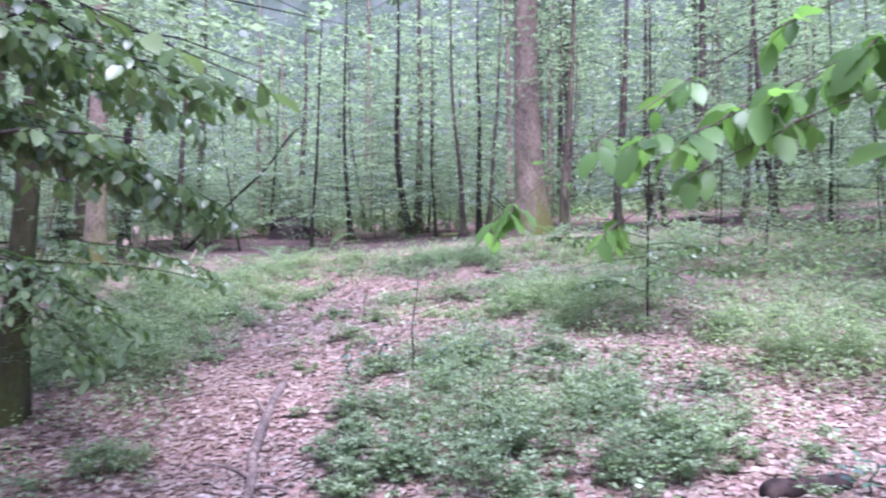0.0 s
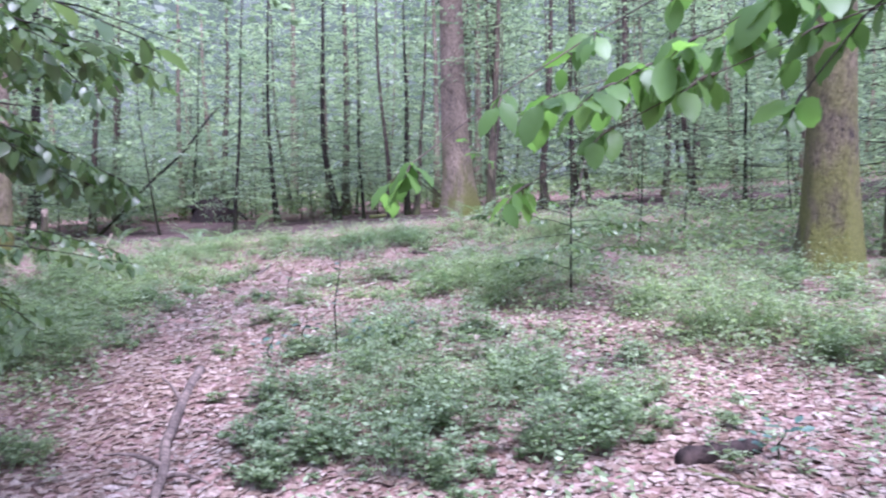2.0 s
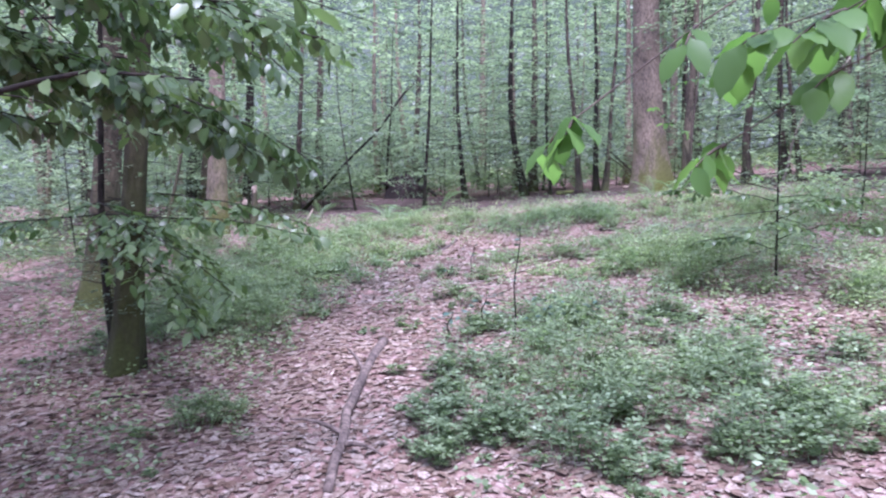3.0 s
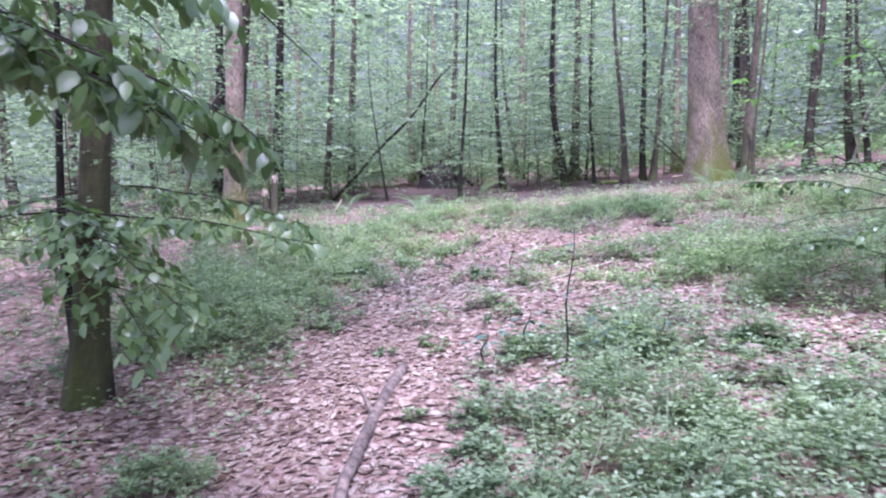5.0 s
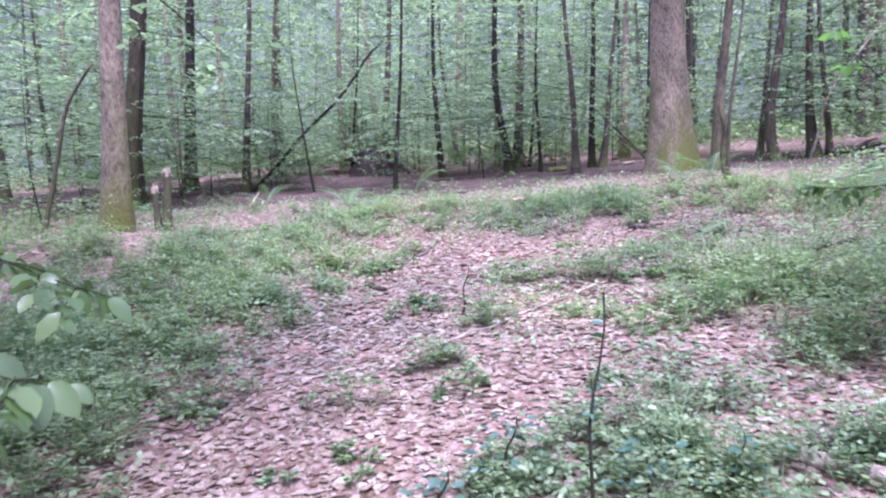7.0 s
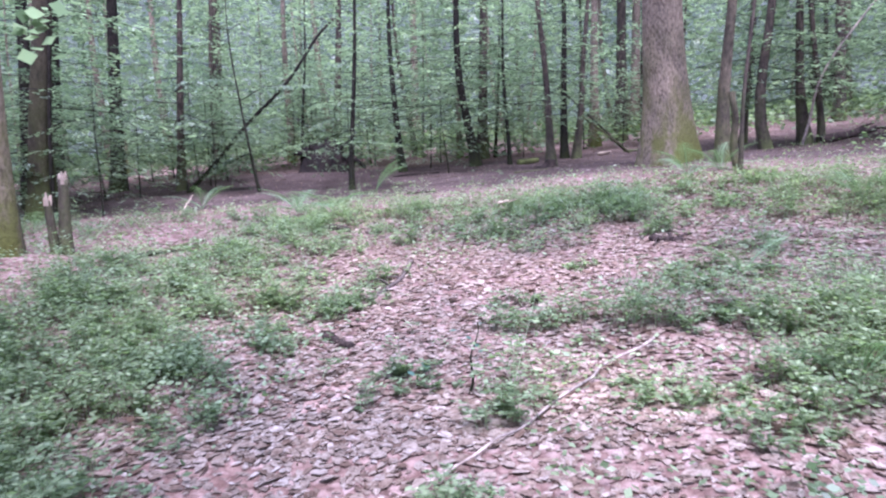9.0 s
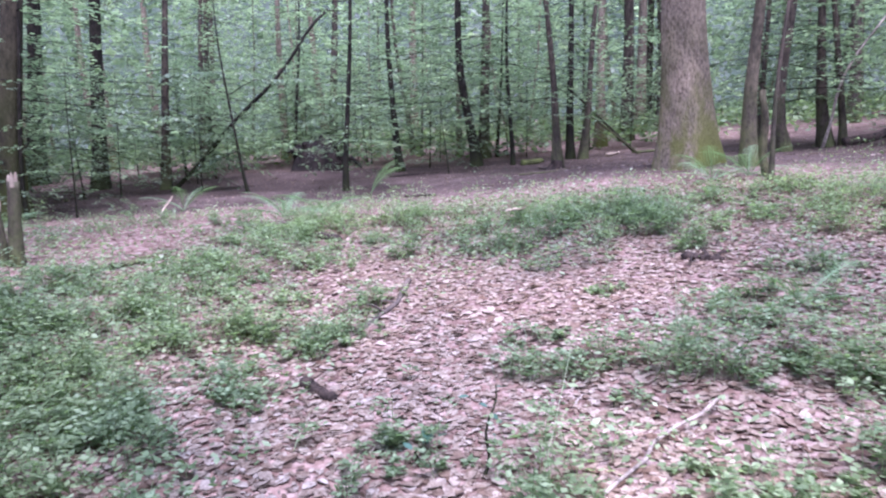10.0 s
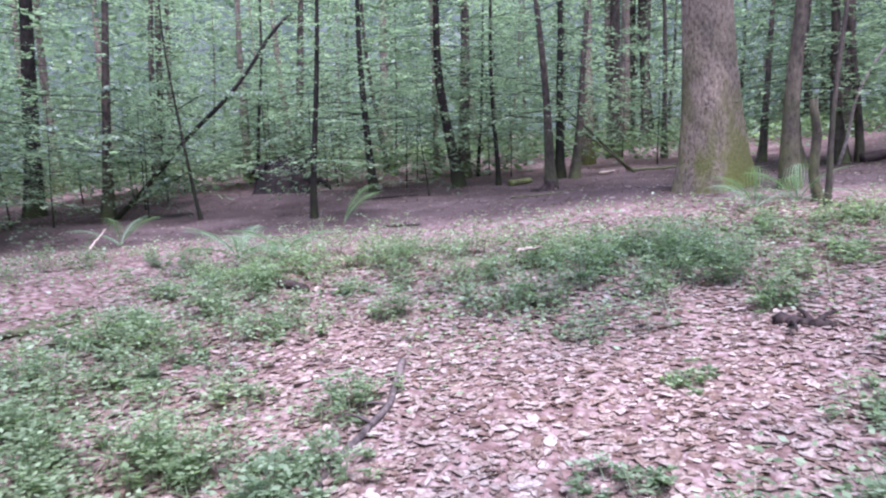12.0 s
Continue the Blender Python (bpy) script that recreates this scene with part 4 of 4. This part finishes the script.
for k, pts in enumerate(LB * 2):
    du, dv, dw = (0, 0, 0) if k < len(LB) else (sway.uniform(-0.3, 0.25), sway.uniform(-0.3, 0.4), sway.uniform(-0.1, 0.25))
    pts = [pts[0]] + [(a + du * f, b + dv * f, c + dw * f) for f, (a, b, c) in zip((0.6, 0.9, 1.0), pts[1:])]
    bough(left_beech, pts, 0.012 - 0.0005 * k, 23, 8, 0.09, BEECH_DARK, BARK_DARK, 120 + k, 0.5, 0.45, 3)
bough(left_beech, [(-3.1, 2.0, 2.8), (-1.6, 1.9, 2.45), (-0.8, 1.75, 2.0), (-0.5, 1.76, 1.85), (-0.37, 1.78, 1.79)], 0.004, 3, 2, 0.085, BEECH_DARK, BARK_DARK, 31, 0.08, 0.15, 11)

low_beech = tree("beech_sapling", "slim beech stem with low leafy boughs beside the mossy trunk", -3.75, 5.95, 0.035, [(0.0, 0.9), (0.15, 2.0)], 4.5, BARK_DARK, S[4], 0, 0.4, category="tree")
CB = [
    [(-3.72, 5.95, 1.2), (-3.0, 5.5, 1.2), (-2.2, 5.2, 1.15), (-1.55, 5.05, 1.02)],
    [(-3.72, 5.95, 1.1), (-3.0, 5.3, 0.95), (-2.55, 4.95, 0.68), (-2.35, 4.8, 0.5)],
    [(-3.72, 5.95, 1.1), (-2.9, 5.2, 1.12), (-2.3, 4.75, 0.92), (-1.95, 4.55, 0.7)],
    [(-3.72, 5.95, 1.3), (-3.2, 6.1, 1.35), (-2.5, 6.0, 1.2), (-1.95, 5.9, 1.05)],
    [(-3.72, 5.95, 1.2), (-4.2, 5.4, 1.2), (-4.8, 5.2, 1.1)],
    [(-3.72, 5.95, 1.3), (-3.3, 5.4, 1.3), (-2.75, 5.15, 1.12), (-2.4, 5.05, 0.95)],
]
for k, pts in enumerate(CB):
    bough(low_beech, pts, 0.008, 18, 7, 0.1, BEECH_DARK, BARK_DARK, 40 + k, 0.45, 0.3)

SAP = tree("beech_sapling", "slender sapling with thin arching branches above green scrub", 2.24, 8.2, 0.012, [(0.06, 1.38), (0.15, 2.82)], 3.8, BARK_DARK, LOW_CROWNS[1], 60, 0.75, category="sapling", end=0.3)
bough(SAP, [(2.28, 8.2, 0.9), (1.7, 7.75, 1.15), (1.35, 7.6, 1.5), (1.05, 7.5, 1.75)], 0.008, 7, 5, 0.07, BEECH_NEAR, BARK_DARK, 51, 0.35, 0.3)
bough(SAP, [(2.3, 8.2, 1.6), (2.0, 7.6, 1.8), (1.6, 7.3, 1.95), (1.3, 7.1, 1.9)], 0.007, 8, 6, 0.07, BEECH_NEAR, BARK_DARK, 52, 0.4, 0.3)
for k, (du, dv) in enumerate(((-0.8, -0.3), (0.7, -0.5), (-0.3, -0.9), (0.9, 0.3), (0.2, -0.8), (-0.9, 0.4))):
    bough(SAP, [(2.25, 8.2, 0.25 + 0.1 * k), (2.25 + du * 0.5, 8.2 + dv * 0.5, 0.4 + 0.1 * k), (2.25 + du, 8.2 + dv, 0.38 + 0.1 * k)], 0.006, 9, 7, 0.075, BEECH_DARK, BARK_DARK, 60 + k, 0.4, 0.2)


# broad level sprays on the stems at the edge of the bare earth
SPRAYS = [
    (SLIM, [(-8.6, 24.3, 1.5), (-9.3, 23.7, 1.7), (-10.0, 23.2, 1.72)]),
    (SLIM, [(-8.6, 24.3, 1.45), (-7.5, 23.7, 1.45), (-6.3, 23.2, 1.3)]),
    (SLIM, [(-8.6, 24.3, 1.75), (-8.0, 23.4, 1.85), (-7.5, 22.6, 1.75)]),
    (SLIM, [(-8.6, 24.3, 2.6), (-7.8, 23.6, 2.8), (-6.9, 23.2, 2.7)]),
    (THICK, [(-9.5, 20.0, 1.9), (-8.9, 20.6, 2.1), (-8.1, 21.2, 2.05)]),
    (THICK, [(-9.5, 20.0, 1.2), (-10.2, 19.5, 1.3), (-10.9, 19.2, 1.2)]),
    (LEANER, [(-6.35, 22.9, 1.0), (-6.9, 23.4, 0.85), (-7.6, 23.8, 0.55)]),
    (LEANER, [(-6.45, 22.9, 2.2), (-6.0, 23.4, 2.5), (-5.2, 23.9, 2.45)]),
    (FLARED, [(-3.28, 26.65, 1.9), (-4.3, 26.2, 1.9), (-5.5, 25.9, 1.5)]),
    (FLARED, [(-3.3, 26.65, 2.1), (-2.6, 26.2, 2.3), (-1.8, 25.9, 2.0)]),
    (FLARED, [(-3.3, 26.65, 2.9), (-3.9, 26.0, 3.1), (-4.7, 25.6, 3.0)]),
]
for k, (owner, pts) in enumerate(SPRAYS):
    bough(owner, pts, 0.014, 24, 8, 0.1, BEECH, BARK_DARK, 200 + k, 0.75, 0.12, 2)


# ---- dead wood ----
def fallen(name, label, pts, r, wood, seed, lift=0.6, twigs=0, category="branch", sides=8, end=0.6, crook=1.0):
    """A fallen branch or log lying on the ground: (sideways, ahead[, height over it])."""
    g = np.random.default_rng(seed)
    p = np.array([spot(q[0], q[1], r * lift + (q[2] if len(q) > 2 else 0)) for q in pts])
    q = bend(p, 16)
    q[1:-1] += g.normal(0, min(r, 0.016) * 0.35 * crook, (14, 3))
    b = Batch().add(*tube(q - p[0], np.linspace(r, r * end, 16), sides, 0, 0.14 if r < 0.03 else 0.06, seed, True))
    for k in range(twigs):
        at = g.integers(3, 14)
        d = unit(np.append(g.normal(0, 1, 2), g.uniform(-0.02, 0.5)))
        s = np.linspace(0, 1, 5)[:, None]
        L = r * g.uniform(4, 9)
        b.add(*tube(q[at] - p[0] + d * L * s + UP * 0.1 * L * np.sin(3 * s), np.linspace(r * 0.45, r * 0.12, 5), 5))
    ob = new(name, b.mesh(name, wood))
    ob.location = p[0]
    return tagged(ob, label, category)


def leaning(name, label, u, v, shape, r, wood, category="dead tree", sides=8, end=0.45, lobes=0.0):
    """Dead wood that stands or leans: offsets (sideways, up) from its foot."""
    z = float(rise(u, v))
    p = np.array([lay([u, v, z - 0.05]), *[lay([u + a, v, z + b]) for a, b in shape]])
    q = bend(p, 16)
    ob = new(name, Batch().add(*tube(q - p[0], r * np.linspace(1, end, 16), sides, lobes, 0.13, u, True)).mesh(name, wood))
    ob.location = p[0]
    return tagged(ob, label, category)


fallen("fallen_branch", "long grey-brown branch lying along the leafy path", [(-1.46, 6.3), (-1.36, 5.19), (-1.25, 4.41), (-1.06, 3.46)], 0.042, FALLEN_WOOD, 1, twigs=3)
fallen("fallen_branch", "thin pale stick lying across the leafy path", [(-2.19, 8.07), (-1.88, 8.17), (-1.6, 8.39)], 0.014, DEAD, 2, twigs=2)
fallen("fallen_branch", "long bleached stick resting over green sprigs", [(0.05, 10.25, 0.06), (-0.2, 10.05, 0.05), (-0.46, 9.72, 0.04), (-0.68, 9.4, 0.02), (-1.15, 8.75, 0.0), (-1.75, 8.25, 0.0)], 0.010, DEAD, 3, twigs=3, crook=3.0)
fallen("fallen_branch", "crooked grey branch at the clearing edge", [(-1.78, 13.26, 0.03), (-1.82, 12.55), (-2.05, 11.98), (-2.11, 11.6)], 0.026, FALLEN_WOOD, 4, twigs=4)
fallen("short_log", "short dark rotten log on leaf litter", [(-2.2, 10.94), (-1.97, 10.68)], 0.04, ROT, 5, 0.3, category="log", end=0.8, crook=2.0)
fallen("short_log", "dark wet log lying among ivy leaves", [(1.5, 3.48), (1.92, 3.55)], 0.055, ROT, 6, category="log", end=0.85)
fallen("fallen_branch", "thin brown twig beside the dark log", [(1.5, 3.42), (1.8, 3.05)], 0.012, BARK_MID, 7, twigs=2)
fallen("fallen_branch", "brown stick lying on leaves at the thicket edge", [(-5.02, 14.1), (-4.69, 15.12)], 0.03, BARK_MID, 8, twigs=2)
fallen("fallen_branch", "thick brown stick beside green sprigs", [(-5.1, 13.9), (-4.55, 14.6)], 0.035, BARK_MID, 9)
fallen("fallen_branch", "pale curved stick among green sprigs", [(-0.45, 6.16, 0.05), (-0.15, 6.3, 0.1), (0.06, 6.42, 0.14)], 0.013, DEAD, 10)
fallen("short_log", "pale broken log among brown leaves", [(0.58, 6.93), (0.95, 6.63)], 0.045, DEAD, 11, category="log", end=0.8)
fallen("short_log", "dark decayed log behind the pale one", [(0.72, 7.0), (1.25, 6.72)], 0.055, ROT, 12, category="log")
fallen("fallen_branch", "dark stick on the bare earth edge", [(-2.42, 19.46), (-1.86, 19.21)], 0.025, ROT, 13, twigs=1)
fallen("fallen_branch", "short pale stick in green sprigs", [(-0.81, 15.63, 0.2), (-0.57, 15.62, 0.22)], 0.018, HEARTWOOD, 14)
fallen("fallen_branch", "bleached stick sticking out of ferns", [(-6.2, 18.0, 0.05), (-6.45, 19.2, 0.3)], 0.02, HEARTWOOD, 15)
fallen("short_log", "dark crumbling log below green sprigs", [(0.8, 13.6), (1.06, 13.36)], 0.06, ROT, 16, 0.1, 3, category="log", end=0.5, crook=2.5)
fallen("short_log", "dark rotten stub among sprigs", [(-3.15, 15.86), (-2.86, 15.64)], 0.06, ROT, 17, category="log", end=0.7)
fallen("short_log", "mossy log lying at the stem foot", [(0.0, 26.2), (0.55, 26.7)], 0.09, MOSSY, 18, category="log", end=0.7)
fallen("fallen_log", "dark weathered log on the far slope", [(7.3, 24.4, 0.0), (7.85, 24.3, 0.1), (8.5, 24.2, 0.22)], 0.12, ROT, 19, category="log", twigs=3)
fallen("fallen_branch", "thin branch on the bare earth", [(-0.3, 22.3), (0.9, 22.0)], 0.018, BARK_MID, 20, twigs=2)
fallen("fallen_branch", "thin dark branch on the bare earth", [(-3.4, 25.2), (-2.2, 25.9)], 0.02, ROT, 21, twigs=2)
fallen("fallen_branch", "dark branch among sprigs by the clearing", [(1.9, 10.9, 0.1), (2.7, 11.3, 0.15)], 0.03, ROT, 22, twigs=3)
fallen("fallen_branch", "thin stick on brown leaves", [(-2.9, 12.0), (-2.5, 12.3)], 0.012, BARK_MID, 23)
fallen("fallen_branch", "thin stick half under leaves", [(-3.1, 7.0), (-2.6, 6.7)], 0.012, BARK_MID, 24, twigs=1)

leaning("leaning_dead_branch", "long dark dead branch leaning up into the thicket", -8.46, 23.9, [(1.05, 0.82), (1.72, 1.52), (2.75, 2.28), (3.42, 2.98), (3.74, 3.55), (4.2, 3.8)], 0.055, BARK_DARK, end=0.6)
leaning("leaning_pole", "thin dark pole leaning beside the stems", 3.25, 27.6, [(-0.9, 0.95), (-1.74, 1.85)], 0.04, BARK_DARK)
leaning("leaning_pole", "thin mossy pole leaning beside the stems", 3.29, 27.3, [(-0.8, 0.68), (-1.64, 1.4)], 0.038, BARK_MOSS)
fallen("fallen_branch", "thin pole lying beside the leaning ones", [(3.1, 27.6), (4.4, 27.4)], 0.04, BARK_MID, 30)
fallen("split_wood", "pale split wood at the foot of stems", [(2.35, 27.2), (2.6, 26.7, 0.06)], 0.06, HEARTWOOD, 31, category="log", end=0.4)
leaning("dead_branch", "pale barkless branch bowed up from the slope", 6.9, 24.6, [(0.25, 0.65), (0.33, 1.35), (0.75, 2.1), (1.5, 3.0), (2.1, 3.7)], 0.04, DEAD)
leaning("dead_sapling", "grey bent dead stem beside the tan trunk", -7.4, 13.26, [(0.47, 1.19), (0.67, 1.82), (1.15, 2.34)], 0.04, BARK_MID)
def broken_snag(u, v, high, r, lean, label, seed):
    """A short dead trunk snapped off, with pale splinters of uneven length standing at its top."""
    z = float(rise(u, v))
    p = np.array([lay([u, v, z - 0.06]), lay([u + 0.4 * lean, v, z + 0.45 * high]), lay([u + lean, v, z + high])])
    q = bend(p, 12)
    ob = new("broken_snag", Batch().add(*tube(q - p[0], r * np.linspace(1.15, 0.85, 12), 12, 0.25, 0.12, seed, True)).mesh("broken_snag", BARK_MID))
    ob.location = p[0]
    tagged(ob, label, "tree stump")
    g = np.random.default_rng(seed)
    for k in range(5):
        a, d = 1.26 * k + g.uniform(-0.3, 0.3), r * g.uniform(0.25, 0.6)
        o = q[-1] - p[0] + np.array([np.cos(a) * d, np.sin(a) * d, -0.06])
        up = np.array([0.12 * np.cos(a), 0.12 * np.sin(a), 1.0]) * g.uniform(0.08, 0.17)
        part("splinter", Batch().add(*tube(np.array([o, o + 0.6 * up, o + up]), [r * 0.42, r * 0.36, r * 0.12], 6, 0, 0.2, k)).mesh("splinter", HEARTWOOD), ob, "pale splintered wood")


broken_snag(-5.85, 13.9, 0.86, 0.065, 0.12, "short broken trunk with a pale splintered top", 3)
broken_snag(-5.98, 13.9, 0.62, 0.05, 0.02, "low broken stub beside a taller snag", 5)
leaning("mossy_stump", "small stump covered in yellow-green moss", 2.43, 3.05, [(0.02, 0.12), (0.05, 0.2), (0.1, 0.27)], 0.075, MOSSY, "tree stump", 14, 0.3, 0.3)
leaning("old_stool", "knobbly dark stool at the foot of stems", 0.62, 24.0, [(0.05, 0.1), (0.06, 0.2)], 0.2, ROT, "tree stump", 14, 0.6, 0.9)


def root_stump(u, v):
    """An upturned stump: a rough plate of earth and wood with snapped roots."""
    g = np.random.default_rng(9)
    o = spot(u, v, -0.03)
    owner = tagged(new("upturned_stump"), "dark upturned stump with snapped roots on an earth mound", "tree stump")
    owner.location = o
    owner.scale = (1.0, 1.0, 1.75)
    n = 30
    x, y = np.meshgrid(np.linspace(-0.85, 0.85, n), np.linspace(-0.6, 0.6, n))
    rr = (x / 0.8) ** 2 + (y / 0.55) ** 2
    z = 0.62 * np.clip(1 - rr, 0, 1) ** 0.5 * (0.75 + 0.35 * wobble(x, y, 5.0) + 0.25 * wobble(x, y, 13.0, 2)) - 0.04
    p = np.stack([x + 0.03 * wobble(x, y, 9, 4), y + 0.03 * wobble(y, x, 9, 1), z], -1)
    i, j = np.meshgrid(np.arange(n - 1), np.arange(n - 1), indexing="ij")
    part("stump", Batch().add(p, np.stack([i * n + j, i * n + j + 1, (i + 1) * n + j + 1, (i + 1) * n + j], -1)).mesh("stump", ROT_BLACK), owner, "dark clotted earth and rotten wood")
    for k in range(18):
        a = g.uniform(0, 2 * np.pi)
        d = np.array([np.cos(a) * 0.9, np.sin(a) * 0.5, g.uniform(0.1, 0.8)])
        p0 = np.array([g.uniform(-0.75, 0.75), g.uniform(-0.2, 0.2), 0.2])
        t = np.linspace(0, 1, 6)[:, None]
        q = p0 + d * t * g.uniform(0.4, 0.8) + np.array([0, 0, -0.25]) * t ** 2 + g.normal(0, 0.02, (6, 3))
        part("root", Batch().add(*tube(q, np.linspace(g.uniform(0.06, 0.1), 0.03, 6), 7, 0, 0.2, k, True)).mesh("root", ROT_BLACK), owner)


root_stump(-5.75, 27.9)


# ---- ferns, holly and seedlings ----
def frond_mesh(length, name="frond"):
    """One arching frond: a midrib with paired, tapering leaflets."""
    n = 15
    s = np.linspace(0.14, 1, n)
    rib = np.stack([length * s, 0 * s, length * (0.62 * s - 0.5 * s ** 2)], -1)
    d = unit(np.gradient(rib, axis=0))
    b = Batch().add(*tube(np.concatenate([[[0, 0, 0]], rib]), np.linspace(0.006, 0.001, n + 1), 4))
    for sd in (-1, 1):
        w = length * 0.24 * np.sin(np.pi * (0.12 + 0.88 * (1 - s))) ** 0.8 + 0.008
        way = np.array([0, sd, -0.12]) + d * 0.35
        p = np.repeat(rib, 5, 0)
        wy = np.repeat(unit(way), 5, 0)
        ww = np.repeat(w, 5)
        at = np.tile(np.array([0.05, 0.25, 0.45, 0.65, 0.83]), n)
        for side in (-1, 1):
            b.add(*diamonds(p + wy * (ww * at)[:, None], wy * 0.55 + np.repeat(d, 5, 0) * side, np.tile(UP, (5 * n, 1)), ww * 0.17 * (1.15 - at) + 0.003, 0.5))
    return b.mesh(name, FERN, False)


FRONDS = {0.5: frond_mesh(0.5), 0.75: frond_mesh(0.75)}


def fern(u, v, size, fronds, seed, label, lift=0.0, fan=360.0, turn=0.0, steep=0.0):
    g = random.Random(seed)
    ob = tagged(new("fern"), label, "fern", "ferns")
    ob.location = spot(u, v, lift)
    for k in range(fronds):
        part("frond", FRONDS[size], ob, "", pose(0, 0, 0, g.uniform(-15, 15), g.uniform(-32, 6) - steep, turn + fan * k / fronds + g.uniform(-14, 14)))


fern(-3.04, 19.6, 0.75, 4, 1, "pale green upright fern at the edge of bare earth", 0.12, 100, -40, 30)
fern(-3.9, 17.0, 0.75, 9, 2, "broad bright yellow-green fern among sprigs", 0.15)
fern(-3.4, 17.2, 0.75, 7, 3, "broad bright yellow-green fern among sprigs", 0.15)
fern(-6.42, 19.6, 0.75, 5, 4, "pale arching fern at the thicket edge")
fern(2.2, 17.4, 0.75, 7, 5, "green fern at the beech foot")
fern(2.75, 17.5, 0.75, 6, 6, "green fern beside the broken stem")
fern(0.95, 9.5, 0.5, 4, 7, "small fern half flattened on leaf litter")
fern(-3.95, 8.6, 0.5, 6, 9, "green fern among dense sprigs")
fern(3.5, 14.6, 0.75, 7, 10, "green fern in tall scrub")
fern(4.4, 15.2, 0.75, 7, 11, "green fern in tall scrub")
fern(5.2, 14.2, 0.75, 7, 12, "green fern in tall scrub")
fern(-8.2, 17.0, 0.75, 6, 14, "green fern below the tan trunk")
fern(1.2, 12.0, 0.5, 6, 15, "small bright fern beside a rotten log")


def holly(u, v, high, label, seed, leaves=16, leaf=0.05):
    """A thin upright seedling with few leathery leaves."""
    g = np.random.default_rng(seed)
    o = spot(u, v)
    owner = tagged(new("holly_seedling"), label, "seedling")
    owner.location = o
    s = np.linspace(0, 1, 9)
    q = np.stack([0.05 * s + 0.015 * np.sin(9 * s), 0.01 * np.sin(7 * s), high * s], -1)
    part("stem", Batch().add(*tube(q, np.linspace(0.009, 0.003, 9), 6)).mesh("stem", BARK_DARK), owner)
    f = g.uniform(0.35, 1, leaves)
    p = np.stack([np.interp(f, s, q[:, c]) for c in range(3)], -1)
    a = g.uniform(0, 2 * np.pi, leaves)
    d = np.stack([np.cos(a), np.sin(a), g.uniform(-0.2, 0.5, leaves)], -1)
    p[:, :2] += d[:, :2] * (0.4 * (0.95 - high) * g.uniform(0, 0.6, leaves))[:, None]
    part("foliage", Batch().add(*fine_blades(p, d, UP + g.normal(0, 0.3, (leaves, 3)), leaf * g.uniform(0.6, 1.2, leaves), 0.5, 0.1)).mesh("foliage", HOLLY), owner)


holly(-0.34, 6.1, 0.95, "tall thin holly seedling with few leaves", 1)
holly(-0.1, 6.35, 0.35, "low dark holly seedling among sprigs", 2, 40, 0.06)
holly(0.25, 6.5, 0.3, "low dark holly seedling among sprigs", 3, 40, 0.06)
holly(-0.65, 6.55, 0.32, "low dark holly seedling at the path edge", 4, 44, 0.06)
holly(-0.9, 6.2, 0.25, "low dark holly seedling at the path edge", 5, 36, 0.06)
holly(-1.12, 9.75, 0.42, "thin seedling standing in the leafy path", 6, 14, 0.04)
holly(1.95, 3.42, 0.18, "dark ivy-like shoot beside the wet log", 7, 30, 0.07)
holly(-1.45, 9.9, 0.12, "single broad blue-green leaf rosette on litter", 8, 7, 0.09)


# ---- twigs strewn over the earth and litter ----
strew = random.Random(21)
for k in range(46):
    u, v = (strew.uniform(-9, 5), strew.uniform(20.5, 28)) if k < 24 else (strew.uniform(-4, 3), strew.uniform(4, 17))
    a, long = strew.uniform(0, math.pi), strew.uniform(0.12, 0.45)
    ob = fallen("twig", "short dry brown twig lying on the woodland floor", [(u, v), (u + long * 0.5 * math.cos(a + 0.2), v + long * 0.5 * math.sin(a + 0.2)), (u + long * math.cos(a), v + long * math.sin(a))],
                strew.uniform(0.005, 0.012), strew.choice((FALLEN_WOOD, ROT, DEAD)), 100 + k, 0.8, 1, "twig", 5, 0.5)
    ob["group"] = "strewn twigs"
